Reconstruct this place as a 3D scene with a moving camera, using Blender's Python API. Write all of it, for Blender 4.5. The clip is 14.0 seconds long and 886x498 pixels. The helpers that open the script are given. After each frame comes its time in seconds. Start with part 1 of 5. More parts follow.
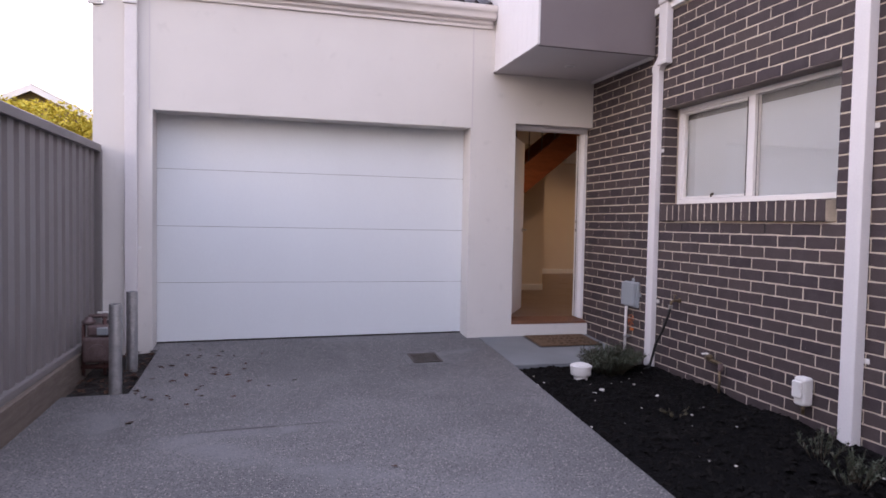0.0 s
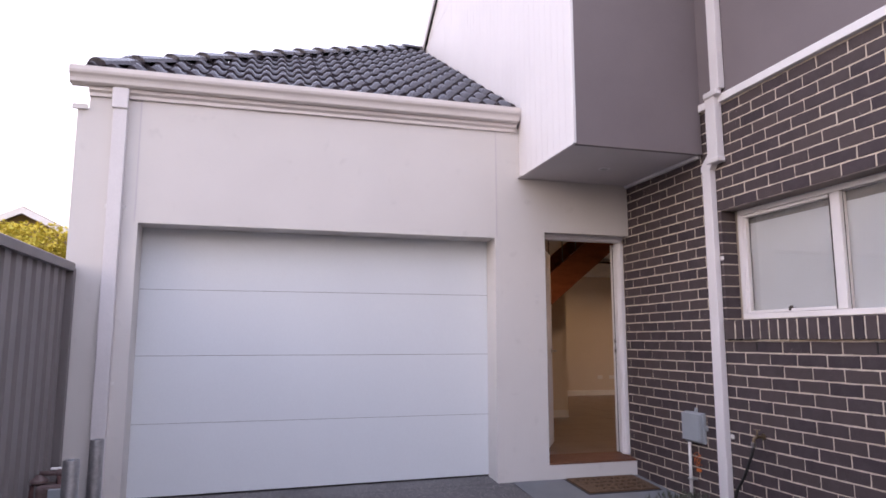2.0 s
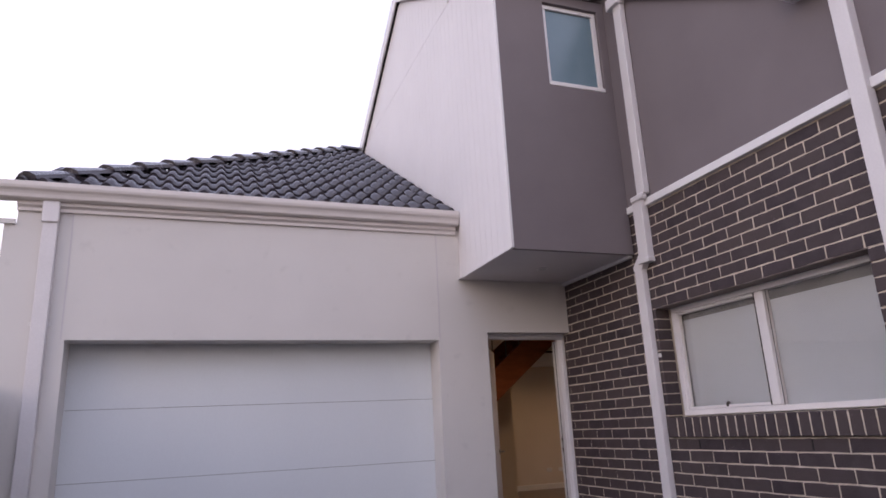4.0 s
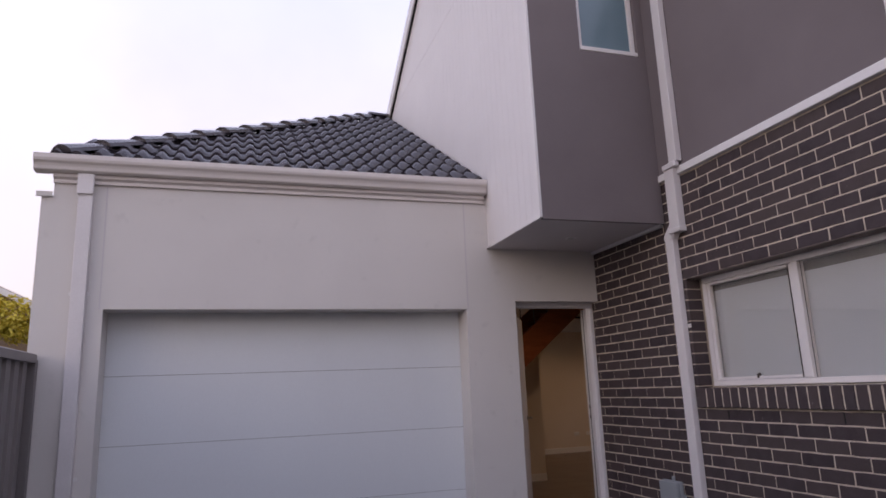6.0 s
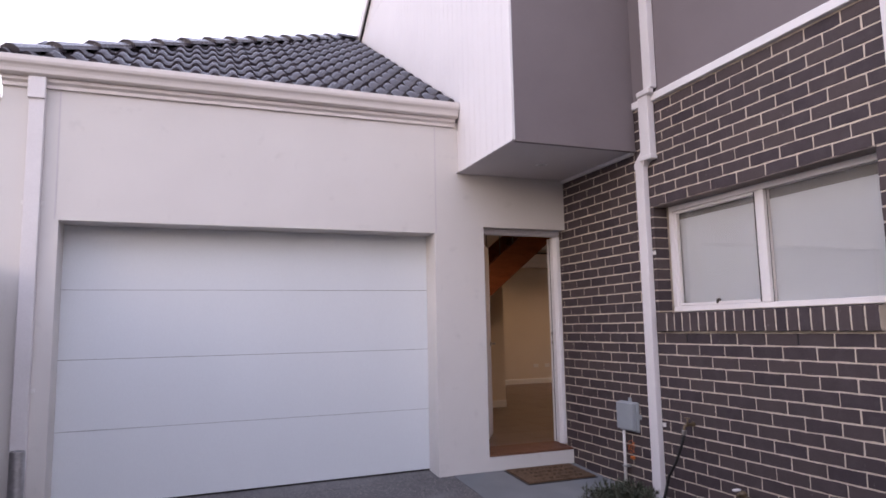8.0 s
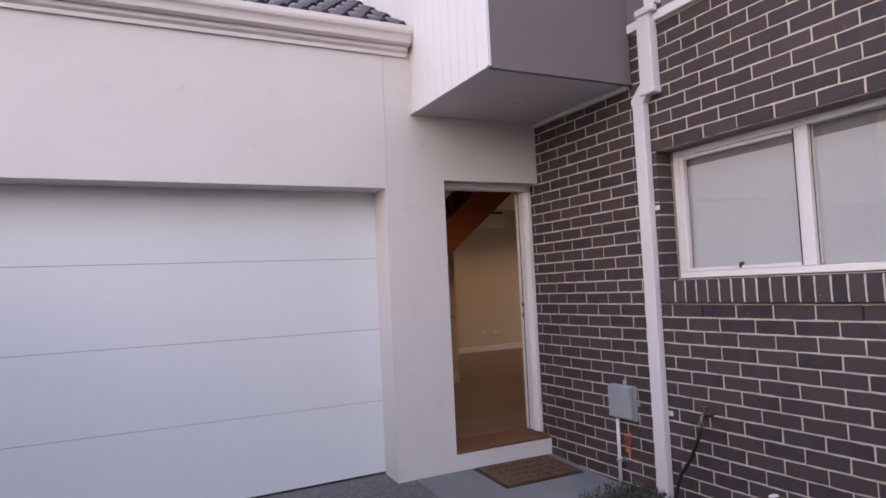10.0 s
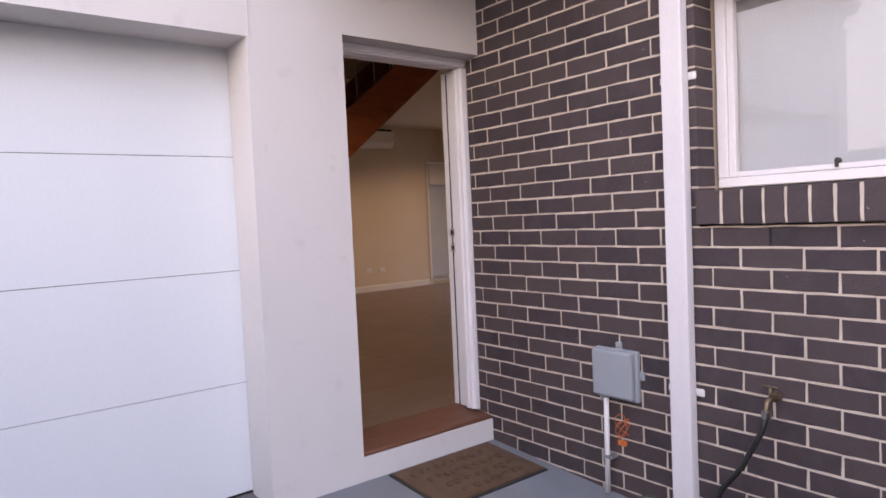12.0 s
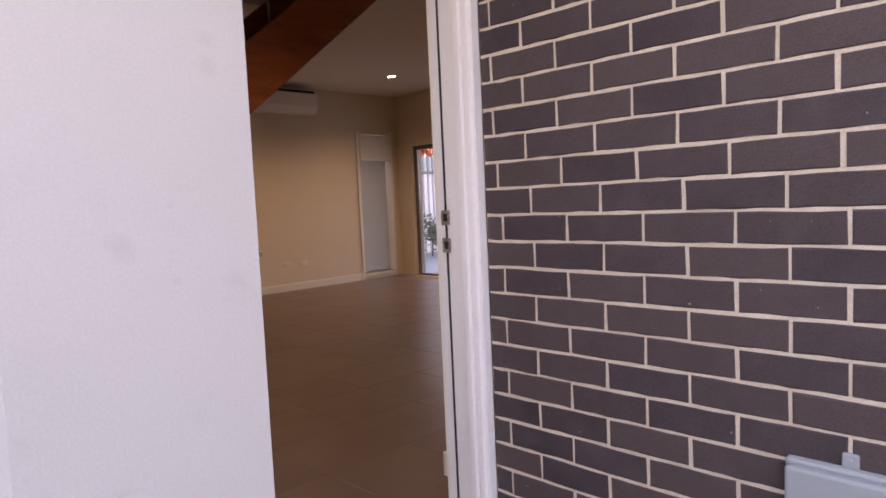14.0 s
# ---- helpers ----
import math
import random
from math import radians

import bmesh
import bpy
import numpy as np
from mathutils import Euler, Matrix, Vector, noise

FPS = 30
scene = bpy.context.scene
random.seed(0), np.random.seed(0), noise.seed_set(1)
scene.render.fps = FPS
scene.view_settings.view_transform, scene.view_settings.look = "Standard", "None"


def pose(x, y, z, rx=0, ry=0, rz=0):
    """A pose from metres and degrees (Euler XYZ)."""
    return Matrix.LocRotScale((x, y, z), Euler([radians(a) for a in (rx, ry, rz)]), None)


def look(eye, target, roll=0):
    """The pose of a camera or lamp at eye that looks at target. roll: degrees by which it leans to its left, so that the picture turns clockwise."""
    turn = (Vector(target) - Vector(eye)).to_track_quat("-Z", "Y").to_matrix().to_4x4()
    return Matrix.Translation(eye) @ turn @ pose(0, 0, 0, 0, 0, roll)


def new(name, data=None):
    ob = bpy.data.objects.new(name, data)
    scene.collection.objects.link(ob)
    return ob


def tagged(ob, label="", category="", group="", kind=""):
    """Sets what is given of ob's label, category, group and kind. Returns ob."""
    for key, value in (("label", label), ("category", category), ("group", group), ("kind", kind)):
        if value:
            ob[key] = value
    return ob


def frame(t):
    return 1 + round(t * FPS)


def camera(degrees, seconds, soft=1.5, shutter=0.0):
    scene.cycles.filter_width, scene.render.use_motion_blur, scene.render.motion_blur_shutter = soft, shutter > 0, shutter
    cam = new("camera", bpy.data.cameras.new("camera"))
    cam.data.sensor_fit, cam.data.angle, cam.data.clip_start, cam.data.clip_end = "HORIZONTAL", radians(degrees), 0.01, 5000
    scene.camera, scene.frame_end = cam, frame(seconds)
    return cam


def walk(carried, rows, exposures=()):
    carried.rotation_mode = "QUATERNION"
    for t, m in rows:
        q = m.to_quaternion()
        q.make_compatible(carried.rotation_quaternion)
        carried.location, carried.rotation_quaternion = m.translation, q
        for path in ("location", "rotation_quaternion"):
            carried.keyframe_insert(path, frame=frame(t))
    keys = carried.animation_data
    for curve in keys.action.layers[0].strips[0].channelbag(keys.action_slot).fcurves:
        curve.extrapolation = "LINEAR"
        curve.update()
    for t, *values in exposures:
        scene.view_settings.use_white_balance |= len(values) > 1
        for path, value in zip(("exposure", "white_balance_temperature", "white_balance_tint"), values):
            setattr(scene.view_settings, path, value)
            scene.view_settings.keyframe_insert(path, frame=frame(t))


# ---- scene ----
cam = camera(68.0, 14.0, 1.7)
PATH = [
    (0, (-3.404, -6.568, 1.187), (-2.892, -4.636, 1.107), 1.1),
    (0.5, (-3.498, -6.279, 1.149), (-3.001, -4.345, 1.046), 0.7),
    (1, (-3.468, -6.023, 1.174), (-2.839, -4.126, 1.102), -0.9),
    (1.5, (-3.426, -5.783, 1.211), (-2.913, -3.854, 1.345), -0.4),
    (2, (-3.446, -5.691, 1.238), (-2.925, -3.78, 1.512), 0.0),
    (2.5, (-3.423, -5.672, 1.29), (-2.79, -3.817, 1.686), -1.0),
    (3, (-3.46, -5.69, 1.341), (-2.811, -3.854, 1.798), -0.7),
    (3.2, (-3.46, -5.736, 1.358), (-2.783, -3.927, 1.879), -2.7),
    (5.5, (-3.46, -5.742, 1.42), (-2.781, -3.936, 1.947), -2.8),
    (6, (-3.457, -5.751, 1.446), (-2.856, -3.89, 1.866), -2.3),
    (6.5, (-3.438, -5.749, 1.431), (-2.832, -3.862, 1.696), -1.2),
    (7, (-3.46, -5.72, 1.375), (-2.831, -3.823, 1.456), -1.5),
    (7.5, (-3.489, -5.696, 1.331), (-2.829, -3.814, 1.484), -2.6),
    (7.7, (-3.488, -5.696, 1.298), (-2.806, -3.83, 1.532), -1.9),
    (9.8, (-3.269, -4.722, 1.404), (-2.438, -2.912, 1.583), -1.5),
    (10, (-3.26, -4.581, 1.411), (-2.355, -2.801, 1.526), -2.7),
    (10.5, (-3.084, -4.161, 1.381), (-2.118, -2.414, 1.497), -2.7),
    (11, (-3.031, -3.669, 1.336), (-2.039, -1.935, 1.422), -1.0),
    (11.5, (-2.811, -3.324, 1.316), (-1.629, -1.712, 1.245), -2.5),
    (12, (-2.578, -2.888, 1.32), (-1.347, -1.314, 1.224), -2.6),
    (12.5, (-2.407, -2.444, 1.3), (-1.112, -0.925, 1.177), -1.1),
    (13, (-2.13, -2.089, 1.266), (-0.71, -0.688, 1.12), -1.8),
    (13.5, (-1.866, -1.692, 1.263), (-0.499, -0.239, 1.117), -0.4),
    (14, (-1.629, -1.31, 1.289), (-0.219, 0.1, 1.137), -2.6),
]
WB = (6050, 18)
EXPOSURES = [(t, e, *WB) for t, e in ((0, 0.03), (0.5, 0.09), (1, 0.14), (1.5, 0.1), (2, 0.0), (2.5, -0.2), (3, -0.35), (5.5, -0.89), (6, -0.95), (6.5, -0.68), (7, -0.34), (7.5, -0.12), (10, -0.1), (11, -0.05), (11.5, 0.25), (12, 0.51), (12.5, 0.54), (13, 0.56), (14, 0.58))]
walk(cam, [(t, look(eye, target, roll)) for t, eye, target, roll in PATH], EXPOSURES)

# ---- world, sun ----
world = bpy.data.worlds.new("sky")
scene.world = world
world.use_nodes = True
wt = world.node_tree
wt.nodes.clear()
w_out = wt.nodes.new("ShaderNodeOutputWorld")
w_bg = wt.nodes.new("ShaderNodeBackground")
w_sky = wt.nodes.new("ShaderNodeTexSky")
w_sky.sky_type = "NISHITA"
w_sky.sun_disc = False
SUN_EL, SUN_AZ = 13.0, 238.0
w_sky.sun_elevation, w_sky.sun_rotation = radians(SUN_EL), radians(SUN_AZ)
w_sky.dust_density, w_sky.air_density = 3.0, 1.0
w_co = wt.nodes.new("ShaderNodeTexCoord")
w_no = wt.nodes.new("ShaderNodeTexNoise")
w_no.inputs["Scale"].default_value, w_no.inputs["Detail"].default_value = 2.2, 5.0
w_rp = wt.nodes.new("ShaderNodeValToRGB")
w_rp.color_ramp.elements[0].position, w_rp.color_ramp.elements[1].position = 0.3, 0.75
w_rp.color_ramp.elements[0].color, w_rp.color_ramp.elements[1].color = (0.70, 0.70, 0.70, 1), (0.92, 0.92, 0.92, 1)
w_mix = wt.nodes.new("ShaderNodeMix")
w_mix.data_type = "RGBA"
# the cloud is warm low down and cooler overhead
w_up = wt.nodes.new("ShaderNodeSeparateXYZ")
w_hi = wt.nodes.new("ShaderNodeMapRange")
w_hi.inputs["From Min"].default_value, w_hi.inputs["From Max"].default_value = 0.0, 0.6
w_cloud = wt.nodes.new("ShaderNodeMix")
w_cloud.data_type = "RGBA"
w_cloud.inputs["A"].default_value, w_cloud.inputs["B"].default_value = (28.0, 23.6, 20.4, 1), (21.4, 21.8, 26.2, 1)
wt.links.new(w_co.outputs["Generated"], w_up.inputs["Vector"])
wt.links.new(w_up.outputs["Z"], w_hi.inputs["Value"])
wt.links.new(w_hi.outputs["Result"], w_cloud.inputs["Factor"])
wt.links.new(w_cloud.outputs["Result"], w_mix.inputs["B"])
wt.links.new(w_co.outputs["Generated"], w_no.inputs["Vector"])
wt.links.new(w_no.outputs["Fac"], w_rp.inputs["Fac"])
wt.links.new(w_rp.outputs["Color"], w_mix.inputs["Factor"])
wt.links.new(w_sky.outputs["Color"], w_mix.inputs["A"])
wt.links.new(w_mix.outputs["Result"], w_bg.inputs["Color"])
w_bg.inputs["Strength"].default_value = 0.1
wt.links.new(w_bg.outputs["Background"], w_out.inputs["Surface"])

sun = new("sun", bpy.data.lights.new("sun", "SUN"))
sun.data.energy, sun.data.angle, sun.data.color = 0.5, radians(30), (1.0, 0.80, 0.60)
az = radians(SUN_AZ)
sun.matrix_world = look((0, 0, 20), (-math.sin(az) * 10, -math.cos(az) * 10, 20 - 10 * math.tan(radians(SUN_EL))))


# ---- materials ----
def surface(name, c1, c2, scale=8.0, rough=0.7, bump=0.1, bump_scale=60.0, metallic=0.0, fine=0.35, stains=0.0, stain_scale=0.8,
            stain_col=None, random_mix=0.0, c3=None, spec=0.4, dist=0.004, stretch=(1, 1, 1), scuffs=0.0, broad=0.0, specks=0.0, rough_var=0.1):
    """Two colours mixed by coarse noise, fine grain on top, optional blotchy stains and a tint that varies from piece to piece."""
    m = bpy.data.materials.new(name)
    m.use_nodes = True
    nt = m.node_tree
    n, l = nt.nodes, nt.links
    bsdf = n["Principled BSDF"]
    geo = n.new("ShaderNodeNewGeometry")
    mp = n.new("ShaderNodeMapping")
    mp.inputs["Scale"].default_value = stretch
    l.new(geo.outputs["Position"], mp.inputs["Vector"])
    vec = mp.outputs["Vector"]
    if random_mix:
        info = n.new("ShaderNodeObjectInfo")
        add = n.new("ShaderNodeMath")
        add.operation = "ADD"
        l.new(info.outputs["Random"], add.inputs[0])
        l.new(geo.outputs["Random Per Island"], add.inputs[1])
        fr = n.new("ShaderNodeMath")
        fr.operation = "FRACT"
        l.new(add.outputs[0], fr.inputs[0])
        piece = fr.outputs[0]
        sh = n.new("ShaderNodeVectorMath")
        sh.operation = "ADD"
        mul = n.new("ShaderNodeMath")
        mul.operation = "MULTIPLY"
        mul.inputs[1].default_value = 37.0
        l.new(piece, mul.inputs[0])
        l.new(vec, sh.inputs[0])
        l.new(mul.outputs[0], sh.inputs[1])
        vec = sh.outputs["Vector"]

    def noise_tex(sc, detail=4.0):
        t = n.new("ShaderNodeTexNoise")
        t.inputs["Scale"].default_value, t.inputs["Detail"].default_value = sc, detail
        l.new(vec, t.inputs["Vector"])
        return t.outputs["Fac"]

    def mix(fac, a, b, mode="MIX"):
        x = n.new("ShaderNodeMix")
        x.data_type, x.blend_type = "RGBA", mode
        for key, val in (("Factor", fac), ("A", a), ("B", b)):
            if isinstance(val, (float, int)):
                x.inputs[key].default_value = val
            elif isinstance(val, tuple):
                x.inputs[key].default_value = (*val, 1)
            else:
                l.new(val, x.inputs[key])
        return x.outputs["Result"]

    def spread(fac, lo, hi):
        r = n.new("ShaderNodeMapRange")
        r.inputs["From Min"].default_value, r.inputs["From Max"].default_value = lo, hi
        l.new(fac, r.inputs["Value"])
        return r.outputs["Result"]

    col = mix(spread(noise_tex(scale), 0.32, 0.68), c1, c2)
    if random_mix and c3:
        w = n.new("ShaderNodeMath")
        w.operation = "MULTIPLY"
        w.inputs[1].default_value = random_mix
        l.new(piece, w.inputs[0])
        col = mix(w.outputs[0], col, c3)
    g = noise_tex(bump_scale, 3.0)
    dark = mix(spread(g, 0.3, 0.7), (1 - fine, 1 - fine, 1 - fine), (1.0, 1.0, 1.0))
    col = mix(1.0, col, dark, "MULTIPLY")
    if stains:
        f = spread(noise_tex(stain_scale, 6.0), 0.5, 0.72)
        w = n.new("ShaderNodeMath")
        w.operation = "MULTIPLY"
        w.inputs[1].default_value = stains
        l.new(f, w.inputs[0])
        col = mix(w.outputs[0], col, stain_col or tuple(c * 0.6 for c in c1))
    if scuffs:
        f = spread(noise_tex(7.0, 5.0), 0.62, 0.74)
        w = n.new("ShaderNodeMath")
        w.operation = "MULTIPLY"
        w.inputs[1].default_value = scuffs
        l.new(f, w.inputs[0])
        col = mix(w.outputs[0], col, tuple(c * 0.55 for c in c1))
    if specks:
        f = spread(noise_tex(48.0, 2.0), 0.765, 0.80)
        w = n.new("ShaderNodeMath")
        w.operation = "MULTIPLY"
        w.inputs[1].default_value = specks
        l.new(f, w.inputs[0])
        col = mix(w.outputs[0], col, (0.42, 0.38, 0.34))
    if broad:
        tone = mix(spread(noise_tex(0.55, 5.0), 0.35, 0.65), (1 - broad,) * 3, (1 + broad * 0.6,) * 3)
        col = mix(1.0, col, tone, "MULTIPLY")
    l.new(col, bsdf.inputs["Base Color"])
    bsdf.inputs["Metallic"].default_value = metallic
    bsdf.inputs["Specular IOR Level"].default_value = spec
    rr = n.new("ShaderNodeMapRange")
    rr.inputs["To Min"].default_value, rr.inputs["To Max"].default_value = max(0.02, rough - rough_var), min(1.0, rough + rough_var)
    l.new(noise_tex(scale * 2.3), rr.inputs["Value"])
    l.new(rr.outputs["Result"], bsdf.inputs["Roughness"])
    if bump:
        b = n.new("ShaderNodeBump")
        b.inputs["Strength"].default_value, b.inputs["Distance"].default_value = bump, dist
        l.new(g, b.inputs["Height"])
        l.new(b.outputs["Normal"], bsdf.inputs["Normal"])
    return m


def glass(name, tint=(0.9, 0.95, 0.95)):
    m = bpy.data.materials.new(name)
    m.use_nodes = True
    b = m.node_tree.nodes["Principled BSDF"]
    b.inputs["Base Color"].default_value = (*tint, 1)
    b.inputs["Roughness"].default_value, b.inputs["Transmission Weight"].default_value, b.inputs["IOR"].default_value = 0.01, 1.0, 1.45
    return m


def glow(name, colour, strength):
    m = bpy.data.materials.new(name)
    m.use_nodes = True
    b = m.node_tree.nodes["Principled BSDF"]
    b.inputs["Emission Color"].default_value, b.inputs["Emission Strength"].default_value = (*colour, 1), strength
    return m


def pebbles(name, c_paste, stones, scale, bump, stain_col, stain):
    """Concrete with small stones showing at its face."""
    m = surface(name, c_paste, tuple(c * 1.15 for c in c_paste), 3.0, 0.85, 0.0, 120.0, fine=0.25, stains=stain, stain_scale=0.9, stain_col=stain_col, broad=0.28)
    nt = m.node_tree
    n, l = nt.nodes, nt.links
    bsdf = n["Principled BSDF"]
    old = bsdf.inputs["Base Color"].links[0].from_socket
    geo = n.new("ShaderNodeNewGeometry")
    v = n.new("ShaderNodeTexVoronoi")
    v.inputs["Scale"].default_value = scale
    l.new(geo.outputs["Position"], v.inputs["Vector"])
    ramp = n.new("ShaderNodeValToRGB")
    ramp.color_ramp.interpolation = "CONSTANT"
    els = ramp.color_ramp.elements
    els[0].color, els[1].color = (*stones[0], 1), (*stones[1], 1)
    els[1].position = 0.25
    for i, c in enumerate(stones[2:]):
        e = els.new(0.45 + 0.18 * i)
        e.color = (*c, 1)
    sep = n.new("ShaderNodeSeparateColor")
    l.new(v.outputs["Color"], sep.inputs[0])
    l.new(sep.outputs[0], ramp.inputs["Fac"])
    mask = n.new("ShaderNodeMapRange")
    mask.inputs["From Min"].default_value, mask.inputs["From Max"].default_value = 0.5, 0.3
    l.new(v.outputs["Distance"], mask.inputs["Value"])
    half = n.new("ShaderNodeMath")
    half.operation = "MULTIPLY"
    half.inputs[1].default_value = 0.85
    l.new(mask.outputs["Result"], half.inputs[0])
    mx = n.new("ShaderNodeMix")
    mx.data_type = "RGBA"
    l.new(half.outputs[0], mx.inputs["Factor"])
    l.new(old, mx.inputs["A"])
    l.new(ramp.outputs["Color"], mx.inputs["B"])
    l.new(mx.outputs["Result"], bsdf.inputs["Base Color"])
    b = n.new("ShaderNodeBump")
    b.invert = True
    b.inputs["Strength"].default_value, b.inputs["Distance"].default_value = bump, 0.004
    l.new(v.outputs["Distance"], b.inputs["Height"])
    l.new(b.outputs["Normal"], bsdf.inputs["Normal"])
    return m


def worn(m, x, y, turn, rx, ry, strength, colour, upright=False, grain=7.0):
    """Lays one ragged oval smear of a colour over a material."""
    n, l = m.node_tree.nodes, m.node_tree.links
    bsdf = n["Principled BSDF"]
    old = bsdf.inputs["Base Color"].links[0].from_socket
    geo = n.new("ShaderNodeNewGeometry")
    mp = n.new("ShaderNodeMapping")
    mp.vector_type = "TEXTURE"
    mp.inputs["Location"].default_value = (x, 0, y) if upright else (x, y, 0)
    mp.inputs["Rotation"].default_value = (0, 0, radians(turn))
    mp.inputs["Scale"].default_value = (rx, 100, ry) if upright else (rx, ry, 100)
    l.new(geo.outputs["Position"], mp.inputs["Vector"])
    ln = n.new("ShaderNodeVectorMath")
    ln.operation = "LENGTH"
    l.new(mp.outputs["Vector"], ln.inputs[0])
    t = n.new("ShaderNodeTexNoise")
    t.inputs["Scale"].default_value, t.inputs["Detail"].default_value = grain, 6.0
    l.new(geo.outputs["Position"], t.inputs["Vector"])
    ad = n.new("ShaderNodeMath")
    ad.operation = "MULTIPLY_ADD"
    ad.inputs[1].default_value = 1.6
    l.new(t.outputs["Fac"], ad.inputs[0])
    l.new(ln.outputs["Value"], ad.inputs[2])
    rg = n.new("ShaderNodeMapRange")
    rg.inputs["From Min"].default_value, rg.inputs["From Max"].default_value = 1.8, 1.0
    rg.inputs["To Max"].default_value = strength
    l.new(ad.outputs[0], rg.inputs["Value"])
    mx = n.new("ShaderNodeMix")
    mx.data_type = "RGBA"
    mx.inputs["B"].default_value = (*colour, 1)
    l.new(rg.outputs["Result"], mx.inputs["Factor"])
    l.new(old, mx.inputs["A"])
    l.new(mx.outputs["Result"], bsdf.inputs["Base Color"])


M_RENDER = surface("cream_render", (0.674, 0.645, 0.616), (0.704, 0.675, 0.646), 1.6, 0.85, 0.12, 160.0, fine=0.07, stains=0.16, stain_scale=1.7, stain_col=(0.575, 0.56, 0.54), scuffs=0.16)
M_GREY = surface("grey_render", (0.182, 0.156, 0.161), (0.198, 0.171, 0.176), 2.0, 0.85, 0.12, 170.0, fine=0.08, stains=0.2, stain_scale=1.1, stain_col=(0.168, 0.146, 0.15))
M_CLAD = surface("white_cladding", (0.76, 0.735, 0.74), (0.79, 0.765, 0.77), 2.0, 0.6, 0.05, 90.0, fine=0.04)
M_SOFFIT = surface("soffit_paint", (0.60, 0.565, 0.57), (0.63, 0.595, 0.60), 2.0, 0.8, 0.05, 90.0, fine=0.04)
M_DOOR = surface("door_panel", (0.70, 0.73, 0.75), (0.725, 0.755, 0.775), 1.2, 0.45, 0.10, 260.0, fine=0.04, stains=0.08, stain_scale=2.0, stain_col=(0.68, 0.67, 0.68), stretch=(1, 1, 0.25))
M_WHITE = surface("white_gloss_paint", (0.76, 0.74, 0.74), (0.80, 0.78, 0.78), 3.0, 0.4, 0.04, 80.0, fine=0.05)
M_PIPE = surface("white_downpipe", (0.70, 0.67, 0.67), (0.74, 0.71, 0.71), 3.0, 0.4, 0.04, 80.0, fine=0.05, stains=0.12, stain_scale=4.0, stain_col=(0.58, 0.55, 0.54))
M_GUTTER = surface("cream_gutter", (0.68, 0.63, 0.60), (0.72, 0.67, 0.64), 3.0, 0.35, 0.03, 80.0, fine=0.05, stains=0.15, stain_scale=3.0, stain_col=(0.55, 0.50, 0.47))
M_DARK = surface("dark_gap", (0.02, 0.02, 0.02), (0.03, 0.03, 0.03), 5.0, 0.9, 0.0)
M_MORTAR = surface("pale_mortar", (0.63, 0.545, 0.435), (0.73, 0.635, 0.515), 14.0, 0.95, 0.6, 220.0, fine=0.25, stains=0.25, stain_scale=5.0, stain_col=(0.47, 0.40, 0.32))
M_BRICK = surface("charcoal_brick", (0.046, 0.034, 0.039), (0.068, 0.050, 0.056), 5.0, 0.72, 0.45, 210.0, fine=0.28, random_mix=0.95, c3=(0.086, 0.064, 0.062), stains=0.22, stain_scale=11.0, stain_col=(0.095, 0.08, 0.08), dist=0.003, specks=0.75)
M_TILE = surface("slate_roof_tile", (0.040, 0.033, 0.042), (0.056, 0.047, 0.058), 6.0, 0.25, 0.25, 110.0, fine=0.3, random_mix=0.5, c3=(0.075, 0.064, 0.077), stains=0.2, stain_scale=3.0, stain_col=(0.095, 0.083, 0.096), spec=0.75)
M_AGG = pebbles("exposed_aggregate", (0.142, 0.136, 0.138), [(0.034, 0.032, 0.033), (0.17, 0.162, 0.16), (0.33, 0.30, 0.275), (0.075, 0.071, 0.072)], 88.0, 1.0, (0.21, 0.202, 0.205), 0.5)
# cement smears worn into the driveway, a saw cut and the ring about the drain: centre, turn, radii, strength
for smear in ((-4.42, -2.05, 100, 0.42, 0.26, 0.6), (-3.68, -2.74, -39, 0.68, 0.15, 0.65), (-3.68, -2.47, 2, 0.55, 0.11, 0.5), (-3.27, -2.43, 20, 0.13, 0.11, 0.75),
              (-3.08, -3.2, -25, 0.34, 0.17, 0.6), (-2.0, -0.72, 0, 0.32, 0.34, 0.45), (-1.75, -0.55, 20, 0.5, 0.08, 0.4), (-2.3, -3.6, 40, 0.5, 0.3, 0.3)):
    worn(M_AGG, *smear, (0.178, 0.175, 0.18))
worn(M_AGG, -3.5, -2.365, 2, 0.85, 0.02, 0.95, (0.06, 0.056, 0.055))
worn(M_AGG, -3.3, -0.9, 60, 0.7, 0.45, 0.35, (0.085, 0.082, 0.082))
for mark in ((-1.328, 1.673, 0.012, 0.03), (-0.982, 1.64, 0.03, 0.022), (-0.984, 1.586, 0.028, 0.03), (-1.08, 1.15, 0.014, 0.01), (-0.955, 1.138, 0.035, 0.024), (-1.016, 0.51, 0.03, 0.05), (-1.084, 1.30, 0.012, 0.008), (-1.22, 0.75, 0.05, 0.012)):
    worn(M_RENDER, mark[0], mark[1], 0, mark[2], mark[3], 0.13, (0.36, 0.345, 0.33), upright=True, grain=60.0)
M_SLAB = surface("smooth_concrete", (0.168, 0.178, 0.192), (0.198, 0.208, 0.222), 2.5, 0.75, 0.2, 150.0, fine=0.15, broad=0.2, stains=0.4, stain_scale=1.6, stain_col=(0.148, 0.152, 0.158))
M_MULCH = surface("black_mulch", (0.0035, 0.0031, 0.0034), (0.0065, 0.0058, 0.0063), 25.0, 0.9, 1.0, 70.0, fine=0.6, dist=0.02, spec=0.1)
